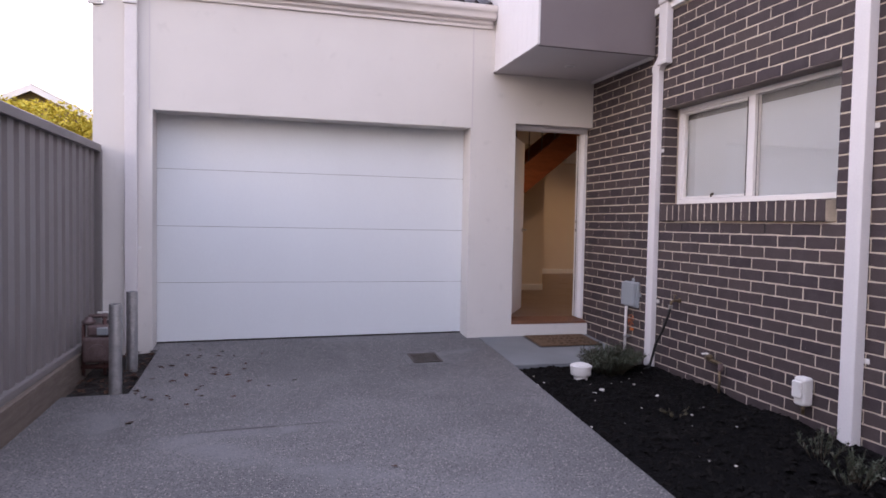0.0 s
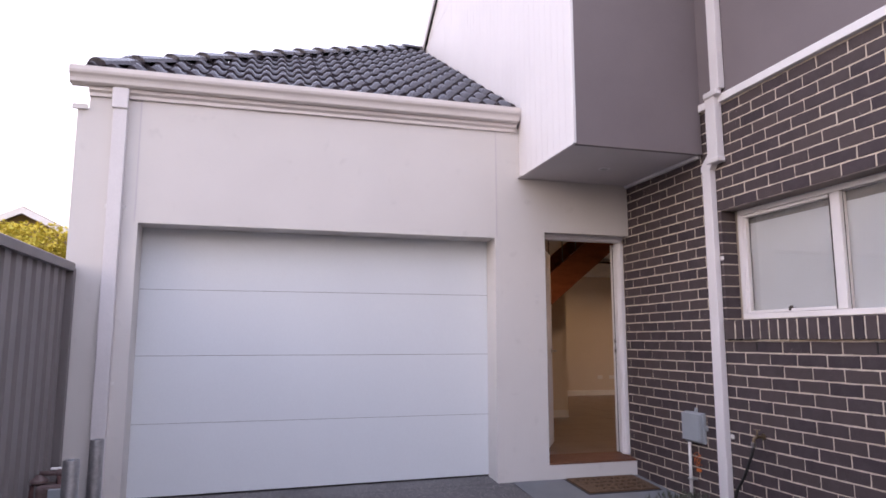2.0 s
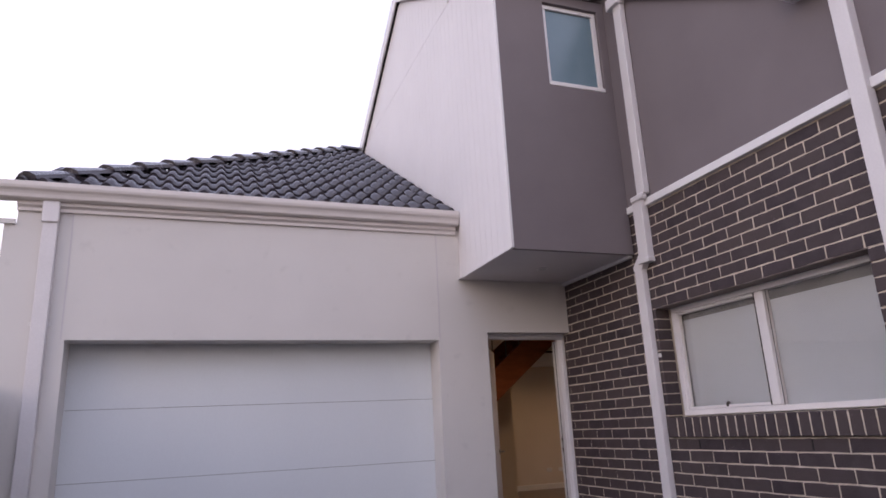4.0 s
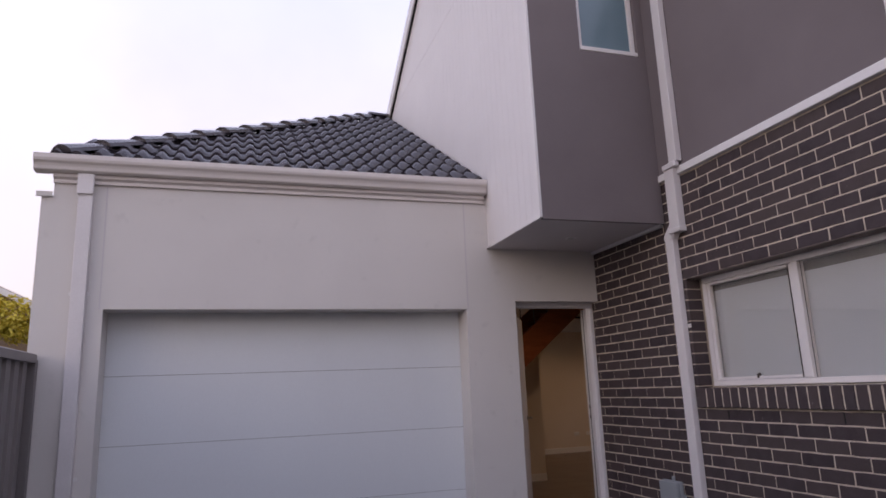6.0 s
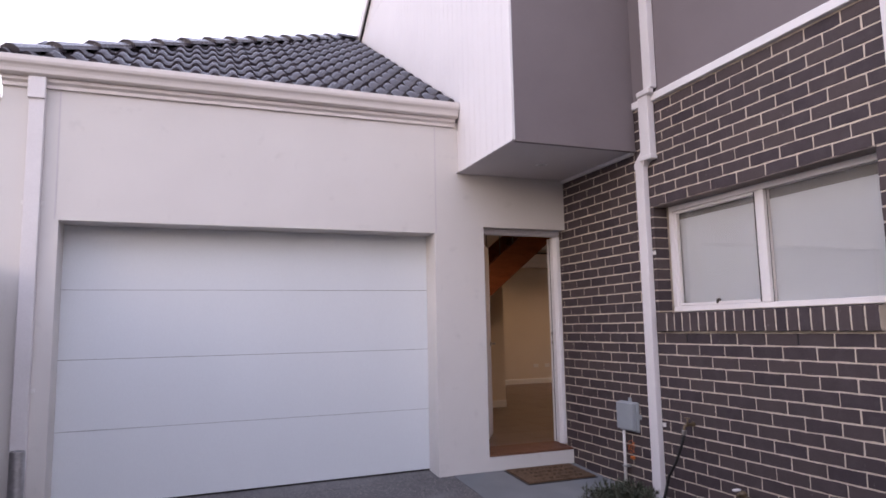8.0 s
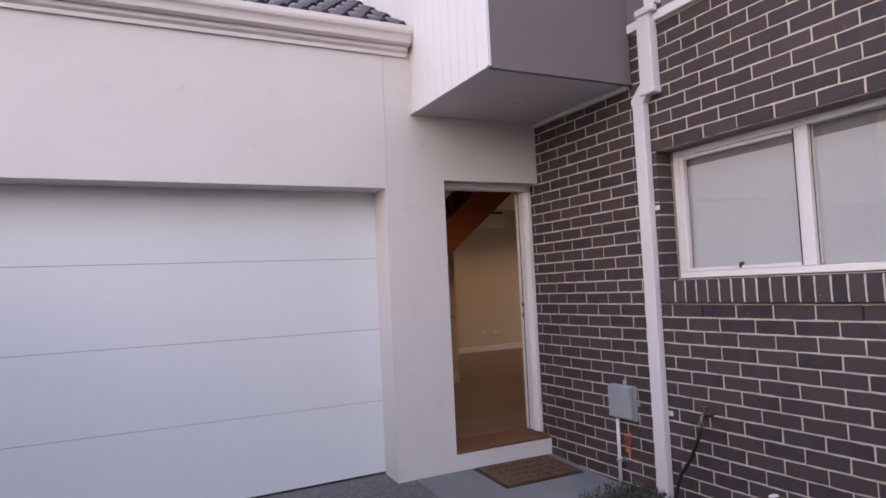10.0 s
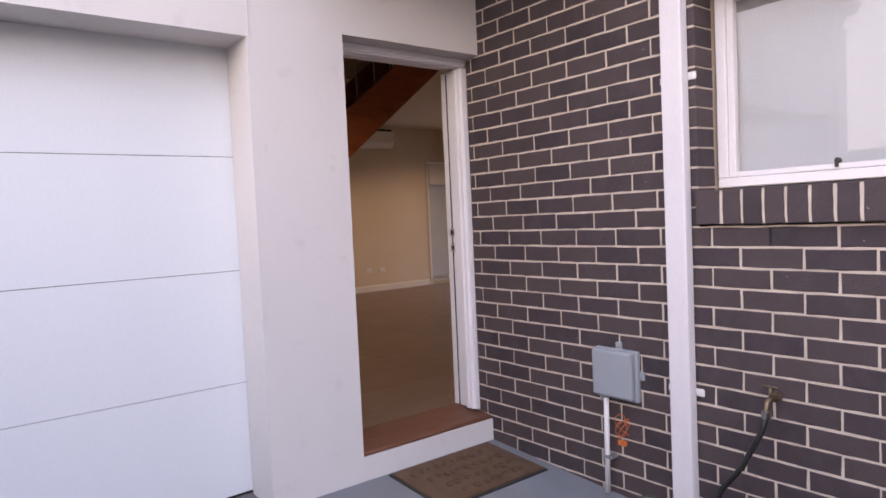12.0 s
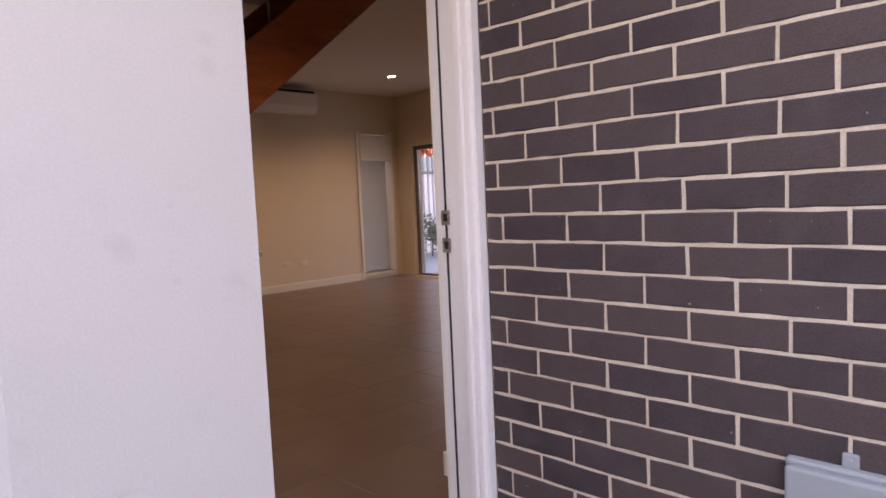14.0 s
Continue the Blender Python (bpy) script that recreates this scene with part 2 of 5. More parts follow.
M_CHIP = surface("mulch_chip", (0.0036, 0.0034, 0.0033), (0.0075, 0.0068, 0.0066), 30.0, 0.9, 0.4, 120.0, fine=0.4, random_mix=0.6, c3=(0.014, 0.012, 0.0112), spec=0.1)
M_SOIL = surface("dark_soil", (0.016, 0.013, 0.012), (0.03, 0.024, 0.021), 20.0, 0.95, 1.0, 60.0, fine=0.5, dist=0.015)
M_GROUND = surface("dry_grass_ground", (0.09, 0.085, 0.05), (0.14, 0.12, 0.08), 1.0, 0.95, 0.6, 30.0, fine=0.4)
M_FENCE = surface("steel_fence", (0.19, 0.172, 0.172), (0.212, 0.192, 0.19), 2.0, 0.45, 0.03, 60.0, fine=0.06, stains=0.15, stain_scale=2.5, stain_col=(0.17, 0.153, 0.15))
M_SLEEPER = surface("pine_sleeper", (0.15, 0.12, 0.10), (0.21, 0.17, 0.14), 5.0, 0.85, 0.4, 60.0, fine=0.3, stretch=(8, 1, 8), stains=0.4, stain_scale=3.0, stain_col=(0.13, 0.105, 0.085))
M_GALV = surface("galvanised_steel", (0.42, 0.42, 0.43), (0.55, 0.55, 0.56), 18.0, 0.45, 0.05, 60.0, metallic=0.85, fine=0.15)
M_TIMBER = surface("merbau_timber", (0.12, 0.048, 0.027), (0.17, 0.07, 0.04), 6.0, 0.5, 0.2, 50.0, fine=0.3, stretch=(1, 10, 10))
M_STAIR = surface("stained_stair_timber", (0.22, 0.068, 0.026), (0.31, 0.10, 0.04), 4.0, 0.4, 0.1, 40.0, fine=0.25, stretch=(1, 12, 4))
M_MAT = surface("coir_mat", (0.135, 0.08, 0.045), (0.185, 0.112, 0.062), 12.0, 0.95, 1.0, 350.0, fine=0.5, dist=0.006)
M_MATDARK = surface("mat_print", (0.09, 0.056, 0.033), (0.11, 0.07, 0.043), 12.0, 0.95, 1.0, 350.0, fine=0.5, dist=0.006)
M_BOX = surface("grey_plastic", (0.30, 0.325, 0.345), (0.33, 0.355, 0.375), 6.0, 0.5, 0.05, 200.0, fine=0.05)
M_PVC = surface("white_pvc", (0.72, 0.70, 0.68), (0.78, 0.76, 0.74), 6.0, 0.45, 0.05, 90.0, fine=0.08, stains=0.3, stain_scale=9.0, stain_col=(0.52, 0.48, 0.44))
M_BRASS = surface("weathered_brass", (0.24, 0.18, 0.11), (0.16, 0.125, 0.085), 30.0, 0.45, 0.1, 90.0, metallic=0.8, fine=0.3)
M_HOSE = surface("black_rubber", (0.018, 0.018, 0.018), (0.03, 0.03, 0.03), 20.0, 0.55, 0.0)
M_ORANGE = surface("orange_tape", (0.62, 0.14, 0.03), (0.70, 0.2, 0.05), 20.0, 0.6, 0.0)
M_METER = surface("brown_meter_paint", (0.12, 0.082, 0.078), (0.17, 0.12, 0.115), 15.0, 0.5, 0.1, 60.0, fine=0.25)
M_REDPIPE = surface("red_brown_pipe", (0.085, 0.036, 0.032), (0.12, 0.055, 0.05), 20.0, 0.6, 0.1, 80.0, fine=0.3)
M_RUST = surface("rusty_iron", (0.055, 0.047, 0.042), (0.085, 0.07, 0.06), 20.0, 0.7, 0.3, 90.0, fine=0.35)
# opaque pane colour: the glass tint plus the sky it reflects
M_SKYPANE = surface("tinted_glass_with_sky", (0.15, 0.22, 0.26), (0.18, 0.255, 0.30), 1.5, 0.16, 0.0, fine=0.03)
M_LEAF = surface("shrub_leaf", (0.055, 0.075, 0.045), (0.09, 0.11, 0.07), 25.0, 0.7, 0.0, random_mix=0.7, c3=(0.16, 0.17, 0.13))
M_DRY = surface("dry_weed", (0.085, 0.09, 0.052), (0.14, 0.13, 0.08), 25.0, 0.8, 0.0, random_mix=0.7, c3=(0.18, 0.14, 0.09))
M_YELLOW = surface("yellow_leaf", (0.74, 0.56, 0.05), (0.85, 0.68, 0.10), 9.0, 0.7, 0.0, random_mix=0.7, c3=(0.48, 0.46, 0.05))
M_RED = surface("red_leaf", (0.55, 0.07, 0.02), (0.65, 0.13, 0.03), 9.0, 0.7, 0.0, random_mix=0.5, c3=(0.7, 0.25, 0.05))
M_FALLEN = surface("fallen_leaf", (0.075, 0.032, 0.02), (0.12, 0.055, 0.032), 30.0, 0.85, 0.2, 90.0, random_mix=0.7, c3=(0.025, 0.018, 0.012))
M_STONE = surface("white_pebble", (0.62, 0.58, 0.53), (0.72, 0.68, 0.63), 30.0, 0.8, 0.2, 90.0)
M_BARK = surface("bark", (0.09, 0.07, 0.05), (0.14, 0.11, 0.08), 12.0, 0.95, 0.8, 40.0)
M_ALU = surface("cream_window_frame", (0.72, 0.69, 0.68), (0.76, 0.73, 0.72), 4.0, 0.35, 0.02, 80.0, fine=0.04)
# brown of the sliding door frame; on the lintel it stands for shade
M_LINTEL = surface("brown_frame_shaded_lintel", (0.17, 0.14, 0.13), (0.21, 0.175, 0.16), 6.0, 0.6, 0.1, 90.0, fine=0.2)
# grey that holds the shade under the window head
M_HEADSHADE = surface("blind_head_shade", (0.20, 0.19, 0.185), (0.24, 0.23, 0.22), 4.0, 0.9, 0.0)
M_BLIND = surface("pale_blind_fabric", (0.52, 0.545, 0.57), (0.56, 0.585, 0.61), 1.5, 0.9, 0.1, 300.0, fine=0.06)
M_ROOMWALL = surface("cream_wall_paint", (0.69, 0.585, 0.44), (0.72, 0.615, 0.47), 1.5, 0.8, 0.05, 120.0, fine=0.04)
M_CEIL = surface("ceiling_paint", (0.74, 0.69, 0.60), (0.77, 0.72, 0.63), 1.5, 0.85, 0.05, 120.0, fine=0.04)
M_TRIM = surface("room_trim_paint", (0.76, 0.72, 0.64), (0.79, 0.75, 0.67), 2.0, 0.5, 0.02, 100.0, fine=0.04)
M_FLOORTILE = surface("beige_floor_tile", (0.118, 0.074, 0.050), (0.158, 0.101, 0.07), 2.2, 0.34, 0.0, 60.0, fine=0.12, random_mix=0.4, c3=(0.175, 0.117, 0.084), spec=0.4, rough_var=0.02)
M_GROUT = surface("tile_grout", (0.24, 0.17, 0.125), (0.28, 0.205, 0.15), 10.0, 0.95, 0.2, 150.0)
M_CHROME = surface("satin_chrome", (0.55, 0.53, 0.50), (0.62, 0.60, 0.57), 20.0, 0.3, 0.0, metallic=1.0)
M_IRON = surface("black_iron", (0.22, 0.21, 0.20), (0.28, 0.27, 0.26), 20.0, 0.4, 0.0, metallic=0.7)
M_HOUSEROOF = surface("terracotta_roof", (0.20, 0.15, 0.13), (0.26, 0.19, 0.16), 3.0, 0.8, 0.3, 20.0)
M_HOUSEWALL = surface("tan_brick_wall", (0.36, 0.26, 0.17), (0.42, 0.31, 0.2), 3.0, 0.85, 0.3, 30.0)
M_GLASS = glass("clear_glass", (0.98, 0.98, 0.985))
M_LAMP = glow("warm_lamp_face", (1.0, 0.86, 0.66), 14.0)
M_LENS = surface("lamp_lens_off", (0.55, 0.54, 0.54), (0.6, 0.59, 0.59), 9.0, 0.3, 0.0)


# ---- mesh helpers ----
def finish(bm, name, material):
    me = bpy.data.meshes.new(name)
    bmesh.ops.recalc_face_normals(bm, faces=bm.faces)
    bm.to_mesh(me)
    bm.free()
    me.materials.append(material)
    return me


BASE = {}


def thing(name, base, label, category, group="", kind=""):
    """An empty at a thing's base, to which its parts are joined in world coordinates."""
    ob = new(name)
    ob.location = base
    ob.empty_display_size = 0.1
    BASE[ob.name] = Vector(base)
    return tagged(ob, label, category, group, kind)


def part(name, bm, material, parent, label=""):
    ob = new(name, finish(bm, name, material))
    ob.parent = parent
    ob.matrix_parent_inverse = Matrix.Translation(-BASE[parent.name]) if parent.name in BASE else Matrix()
    return tagged(ob, label)


def solid(name, bm, material, label, category, kind="structure", group=""):
    return tagged(new(name, finish(bm, name, material)), label, category, group, kind)


def box(x0, x1, y0, y1, z0, z1, bevel=0.0, bm=None, seg=1):
    b = bmesh.new()
    m = Matrix.LocRotScale(((x0 + x1) / 2, (y0 + y1) / 2, (z0 + z1) / 2), None, (abs(x1 - x0), abs(y1 - y0), abs(z1 - z0)))
    bmesh.ops.create_cube(b, size=1.0, matrix=m)
    if bevel:
        bmesh.ops.bevel(b, geom=list(b.edges), offset=bevel, segments=seg, profile=0.5, affect="EDGES")
    return merge(bm, b)


def merge(bm, b):
    if bm is None:
        return b
    tmp = bpy.data.meshes.new("tmp")
    b.to_mesh(tmp)
    b.free()
    bm.from_mesh(tmp)
    bpy.data.meshes.remove(tmp)
    return bm


def prism(pts, axis, a0, a1, bm=None):
    """A closed outline pushed along an axis; the outline lies in the two other axes, in their order."""
    b = bmesh.new()
    put = {"x": lambda p, a: (a, p[0], p[1]), "y": lambda p, a: (p[0], a, p[1]), "z": lambda p, a: (p[0], p[1], a)}[axis]
    lo = [b.verts.new(put(p, a0)) for p in pts]
    hi = [b.verts.new(put(p, a1)) for p in pts]
    k = len(pts)
    for i in range(k):
        b.faces.new((lo[i], lo[(i + 1) % k], hi[(i + 1) % k], hi[i]))
    b.faces.new(lo[::-1])
    b.faces.new(hi)
    return merge(bm, b)


def tube(points, r, seg=10, bm=None, r1=None):
    """A round tube along points, closed at both ends."""
    b = bmesh.new()
    pts = [Vector(p) for p in points]
    rings = []
    for i, p in enumerate(pts):
        d = (pts[min(i + 1, len(pts) - 1)] - pts[max(i - 1, 0)]).normalized()
        q = d.to_track_quat("Z", "Y")
        rr = r if r1 is None else r + (r1 - r) * i / (len(pts) - 1)
        rings.append([b.verts.new(p + q @ Vector((rr * math.cos(2 * math.pi * k / seg), rr * math.sin(2 * math.pi * k / seg), 0))) for k in range(seg)])
    for a, c in zip(rings, rings[1:]):
        for k in range(seg):
            b.faces.new((a[k], a[(k + 1) % seg], c[(k + 1) % seg], c[k])).smooth = True
    b.faces.new(rings[0][::-1])
    b.faces.new(rings[-1])
    return merge(bm, b)


def lathe(profile, centre, axis="z", seg=20, bm=None):
    """Rings of (radius, height) round an axis through centre."""
    b = bmesh.new()
    cx, cy, cz = centre
    rings = []
    for r, h in profile:
        ring = []
        for k in range(seg):
            u, v = r * math.cos(2 * math.pi * k / seg), r * math.sin(2 * math.pi * k / seg)
            ring.append(b.verts.new({"z": (cx + u, cy + v, cz + h), "x": (cx + h, cy + u, cz + v), "y": (cx + u, cy + h, cz + v)}[axis]))
        rings.append(ring)
    for a, c in zip(rings, rings[1:]):
        for k in range(seg):
            b.faces.new((a[k], a[(k + 1) % seg], c[(k + 1) % seg], c[k])).smooth = True
    b.faces.new(rings[0][::-1])
    b.faces.new(rings[-1])
    for i, ring in enumerate(rings):
        crisp = i in (0, len(rings) - 1)
        if not crisp:
            (r0, h0), (r1, h1), (r2, h2) = profile[i - 1:i + 2]
            crisp = abs(math.remainder(math.atan2(h2 - h1, r2 - r1) - math.atan2(h1 - h0, r1 - r0), 2 * math.pi)) > 0.7
        if crisp:
            for k in range(seg):
                e = b.edges.get((ring[k], ring[(k + 1) % seg]))
                if e:
                    e.smooth = False
    return merge(bm, b)


def wall_grid(axis, d0, d1, us, vs, holes, top=None):
    """A wall between depths d0 and d1 along axis, cut in cells at us and vs, with the cells whose middle lies in a hole left out."""
    b = bmesh.new()
    cache = {}

    def vert(d, u, v):
        key = (round(d, 5), round(u, 5), round(v, 5))
        if key not in cache:
            cache[key] = b.verts.new((d, u, v) if axis == "x" else (u, d, v))
        return cache[key]

    def is_solid(i, j):
        if not (0 <= i < len(us) - 1 and 0 <= j < len(vs) - 1):
            return False
        u, v = (us[i] + us[i + 1]) / 2, (vs[j] + vs[j + 1]) / 2
        return not any(h[0] < u < h[1] and h[2] < v < h[3] for h in holes)

    for i in range(len(us) - 1):
        for j in range(len(vs) - 1):
            if not is_solid(i, j):
                continue
            u0, u1, v0, v1 = us[i], us[i + 1], vs[j], vs[j + 1]
            for d in (d0, d1):
                b.faces.new([vert(d, u, v) for u, v in ((u0, v0), (u1, v0), (u1, v1), (u0, v1))])
            for (a, c), (di, dj) in ((((u0, v0), (u0, v1)), (-1, 0)), (((u1, v0), (u1, v1)), (1, 0)), (((u0, v0), (u1, v0)), (0, -1)), (((u0, v1), (u1, v1)), (0, 1))):
                if not is_solid(i + di, j + dj):
                    b.faces.new([vert(d0, *a), vert(d0, *c), vert(d1, *c), vert(d1, *a)])
    return b


def grid_sheet(x0, x1, y0, y1, nx, ny, height):
    b = bmesh.new()
    vs = [[b.verts.new((x0 + (x1 - x0) * i / nx, y0 + (y1 - y0) * j / ny, 0)) for j in range(ny + 1)] for i in range(nx + 1)]
    for row in vs:
        for v in row:
            v.co.z = height(v.co.x, v.co.y)
    for i in range(nx):
        for j in range(ny):
            b.faces.new((vs[i][j], vs[i + 1][j], vs[i + 1][j + 1], vs[i][j + 1])).smooth = True
    return b


def fall(y):
    """The height of the paving: it falls away from the garage."""
    if y > 0.3:
        return 0.0
    if y > -1.1:
        return -0.085 * (0.3 - y) / 1.4
    return -0.085 - 0.004 * (-1.1 - y)


def lean(x):
    """The driveway also falls a little towards the fence."""
    return -0.011 * max(0.0, -1.39 - x)


# ---- ground and paving ----
def edge_x(y):
    return -1.264 - 0.094 * (-1.087 - y)


solid("ground", grid_sheet(-900, 900, -900, 900, 30, 30, lambda x, y: -0.32), M_GROUND, "dry grassy ground reaching to the horizon", "ground")
b = bmesh.new()
ys = [0.32, 0.0, -0.35, -0.7, -1.08, -1.34, -2.0, -3.0, -4.5, -7.0, -12.0]
for i, (ya, yb) in enumerate(zip(ys, ys[1:])):
    xr = lambda y: (-1.36 if y > 0.01 else -1.258) if y > -1.09 else edge_x(y)
    if ya > 0.01:
        cor = ((-4.47, ya), (-1.39, ya), (-1.39, yb), (-4.47, yb))
    elif yb >= -1.341:
        cor = ((-4.40, ya), (xr(ya), ya), (xr(yb), yb), (-4.40, yb))
    else:
        cor = ((-4.868, ya), (xr(ya), ya), (xr(yb), yb), (-4.868, yb))
    top = [b.verts.new((x, y, fall(y) + lean(x))) for x, y in cor]
    low = [b.verts.new((x, y, fall(y) - 0.15)) for x, y in cor]
    b.faces.new(top)
    for k in range(4):
        b.faces.new((top[k], top[(k + 1) % 4], low[(k + 1) % 4], low[k]))
bmesh.ops.remove_doubles(b, verts=list(b.verts), dist=0.0005)
driveway = solid("driveway", b, M_AGG, "exposed aggregate concrete driveway with pale worn patches", "driveway")
b = bmesh.new()
cor = ((-1.254, -0.003), (-0.001, -0.003), (-0.001, -1.1), (-1.260, -1.08))
top = [b.verts.new((x, y, fall(y) + 0.004)) for x, y in cor]
low = [b.verts.new((x, y, fall(y) - 0.15)) for x, y in cor]
b.faces.new(top)
for k in range(4):
    b.faces.new((top[k], top[(k + 1) % 4], low[(k + 1) % 4], low[k]))
solid("pavement", b, M_SLAB, "smooth grey concrete porch slab before the front door", "porch slab")


def bed_height(x, y):
    n1 = noise.noise(Vector((x * 2.1, y * 2.1, 0.3))) * 0.03 + noise.noise(Vector((x * 11, y * 11, 5.0))) * 0.016 + noise.noise(Vector((x * 31, y * 31, 9.0))) * 0.008
    d = min(1.0, max(0.0, (x - edge_x(y)) / 0.25))
    d2 = min(1.0, max(0.0, (-1.1 - y) / 0.2))
    return fall(y) - 0.035 + (0.03 + n1) * min(d, d2)


b = grid_sheet(0, 1, -6.5, -1.085, 70, 170, lambda x, y: 0.0)
for v in b.verts:
    x0 = edge_x(v.co.y)
    v.co.x = x0 + 0.003 + (0.012 - x0) * v.co.x
    v.co.z = bed_height(v.co.x, v.co.y)
bed = solid("garden_soil", b, M_MULCH, "garden bed of black bark mulch beside the brick wall", "garden bed")
solid("soil_strip", grid_sheet(-4.93, -4.401, -1.339, -0.003, 24, 60, lambda x, y: fall(y) + lean(x) - 0.03 + 0.02 * noise.noise(Vector((x * 14, y * 14, 2)))), M_SOIL, "strip of dark soil beside the fence", "soil")

# ---- garage front wall ----
us = [-4.95, -4.866, -4.451, -1.39, -0.894, 0.0]
b = wall_grid("y", 0.0, 0.25, us, [-0.3, 0.11, 2.177, 2.251, 3.10, 3.25], [(-4.96, -4.866, 3.10, 3.3), (-4.451, -1.39, -1, 2.177), (-0.894, 0.1, 0.11, 2.251)])
wall_front = solid("wall_front", b, M_RENDER, "cream rendered front wall of the garage and entry", "wall")
b = wall_grid("x", -4.957, -4.80, [0.251, 7.5], [-0.3, 3.1], [])
solid("wall_boundary", b, M_RENDER, "cream rendered boundary wall along the garage", "wall")
b = prism([(-4.985, 3.085), (-4.985, 3.125), (-4.872, 3.125), (-4.872, 3.085)], "y", -0.022, -0.002)
solid("trim_coping", b, M_RENDER, "small cream coping at the wall's end", "coping")
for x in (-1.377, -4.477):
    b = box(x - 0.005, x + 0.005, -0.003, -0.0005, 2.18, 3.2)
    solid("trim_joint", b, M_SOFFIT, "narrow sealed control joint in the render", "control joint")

# garage side closing walls
solid("wall_garage_back", box(-4.95, -1.35, 7.25, 7.5, -0.3, 3.4), M_RENDER, "plain rear wall of the garage", "wall")
solid("wall_garage_side", box(-1.35, -1.12, 0.26, 7.5, -0.3, 3.4), M_ROOMWALL, "painted wall between garage and house", "wall")
solid("floor_garage", box(-4.79, -1.36, 0.33, 7.24, -0.3, -0.001), M_SLAB, "concrete garage floor", "floor")

# ---- unseen houses added on the far side of the street, behind the walk ----
def sky_blocker_house(x, w, h, ridge):
    """A plain gabled house front, out of view, that closes the driveway's end and blocks low sky light."""
    t = thing("sky_blocker_house", (x, -20.0, -0.3), "unseen plain house added across the street to block low sky", "house", group="street houses")
    part("wall", box(x - w / 2, x + w / 2, -26.0, -18.0, -0.31, h), M_HOUSEWALL, t)
    part("roof", prism([(-26.5, h + 0.01), (-17.5, h + 0.01), (-22.0, ridge)], "x", x - w / 2 - 0.4, x + w / 2 + 0.4), M_HOUSEROOF, t)


for place in ((-18.0, 12.0, 3.0, 5.2), (-3.0, 13.0, 2.9, 5.4), (12.5, 12.0, 3.1, 5.3)):
    sky_blocker_house(*place)

# ---- garage door ----
gd = thing("garage_door", (-2.93, 0.27, 0.0), "white sectional garage door, closed, four wide panels", "garage door")
zs = [0.012, 0.555, 1.106, 1.658, 2.22]
for z0, z1 in zip(zs, zs[1:]):
    drop = lean(-4.49) if z0 < 0.1 else 0.0
    part("panel", prism([(-4.49, z0 + 0.0016 + drop), (-1.36, z0 + 0.0016), (-1.36, z1 - 0.0016), (-4.49, z1 - 0.0016)], "y", 0.252, 0.292), M_DOOR, gd)
    if z0 > 0.1:
        part("panel_gap", box(-4.50, -1.372, 0.258, 0.288, z0 - 0.0015, z0 + 0.0015), M_RUST, gd, "dark gap between panels")
part("weather_seal", prism([(-4.50, lean(-4.5)), (-1.372, 0.0), (-1.372, 0.0115), (-4.50, lean(-4.5) + 0.0115)], "y", 0.256, 0.288), M_HOSE, gd, "black rubber bottom seal")

# ---- brick wall ----
C, L, J, Z0, Y0 = 0.0846, 0.2438, 0.0095, 1.187, -0.200
WY0, WY1, WZ0, WZ1 = -3.235, -1.366, 1.232, 2.249
b = wall_grid("x", 0.0034, 0.28, [-9.0, WY0 - 0.006, WY1 + 0.006, 0.0, 0.112], [-0.3, WZ0, WZ1, 3.098], [(WY0 - 0.006, WY1 + 0.006, WZ0, WZ1)])
wall_brick = solid("wall_brick", b, M_MORTAR, "dark charcoal brick wall with pale raked mortar joints", "brick wall")
b = prism([(-0.02, 3.161), (-9.0, 3.161), (-9.0, 4.02), (-3.1, 4.02), (-1.2, 5.29), (-0.02, 6.05)], "x", -0.012, 0.28)
solid("wall_upper_side", b, M_GREY, "grey rendered gable wall above the bricks", "wall")
solid("trim_band", box(-0.035, 0.27, -9.0, -1.20, 3.0985, 3.1605, 0.004), M_WHITE, "white moulded band between brick and render", "trim")
solid("trim_bead", box(-0.03, -0.001, -1.16, -0.001, 2.725, 2.752), M_WHITE, "white bead between soffit and bricks", "trim")

# ---- upper storey box ----
SX, SY, SZ = -1.164, -1.196, 2.755
b = wall_grid("y", SY, SY + 0.18, [SX + 0.018, -0.672, -0.09, -0.0125], [SZ + 0.012, 4.27, 5.12, 5.22], [(-0.672, -0.09, 4.27, 5.12)])
solid("wall_upper_front", b, M_GREY, "grey rendered front of the projecting upper storey", "wall")
b = prism([(SY + 0.181, SZ + 0.012), (SY + 0.181, 5.23), (1.6, 7.01), (3.79, 5.68), (3.79, 3.5), (0.26, 3.5), (0.26, SZ + 0.012)], "x", SX + 0.02, SX + 0.18)
wall_clad = solid("wall_upper_clad", b, M_CLAD, "white vertically boarded side wall of the upper storey", "wall")
solid("trim_corner", box(SX - 0.006, SX + 0.017, SY - 0.006, SY + 0.02, SZ - 0.002, 5.22, 0.002), M_WHITE, "white corner bead of the upper storey", "trim")
solid("trim_drip", box(SX + 0.018, -0.014, SY - 0.008, SY + 0.03, SZ - 0.012, SZ + 0.0115), M_GREY, "grey drip edge under the upper storey", "trim")
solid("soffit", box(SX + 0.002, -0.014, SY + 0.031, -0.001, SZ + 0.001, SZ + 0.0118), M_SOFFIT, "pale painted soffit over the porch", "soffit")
dl = thing("soffit_light", (-0.55, -0.55, SZ), "round recessed soffit light, switched off", "downlight")
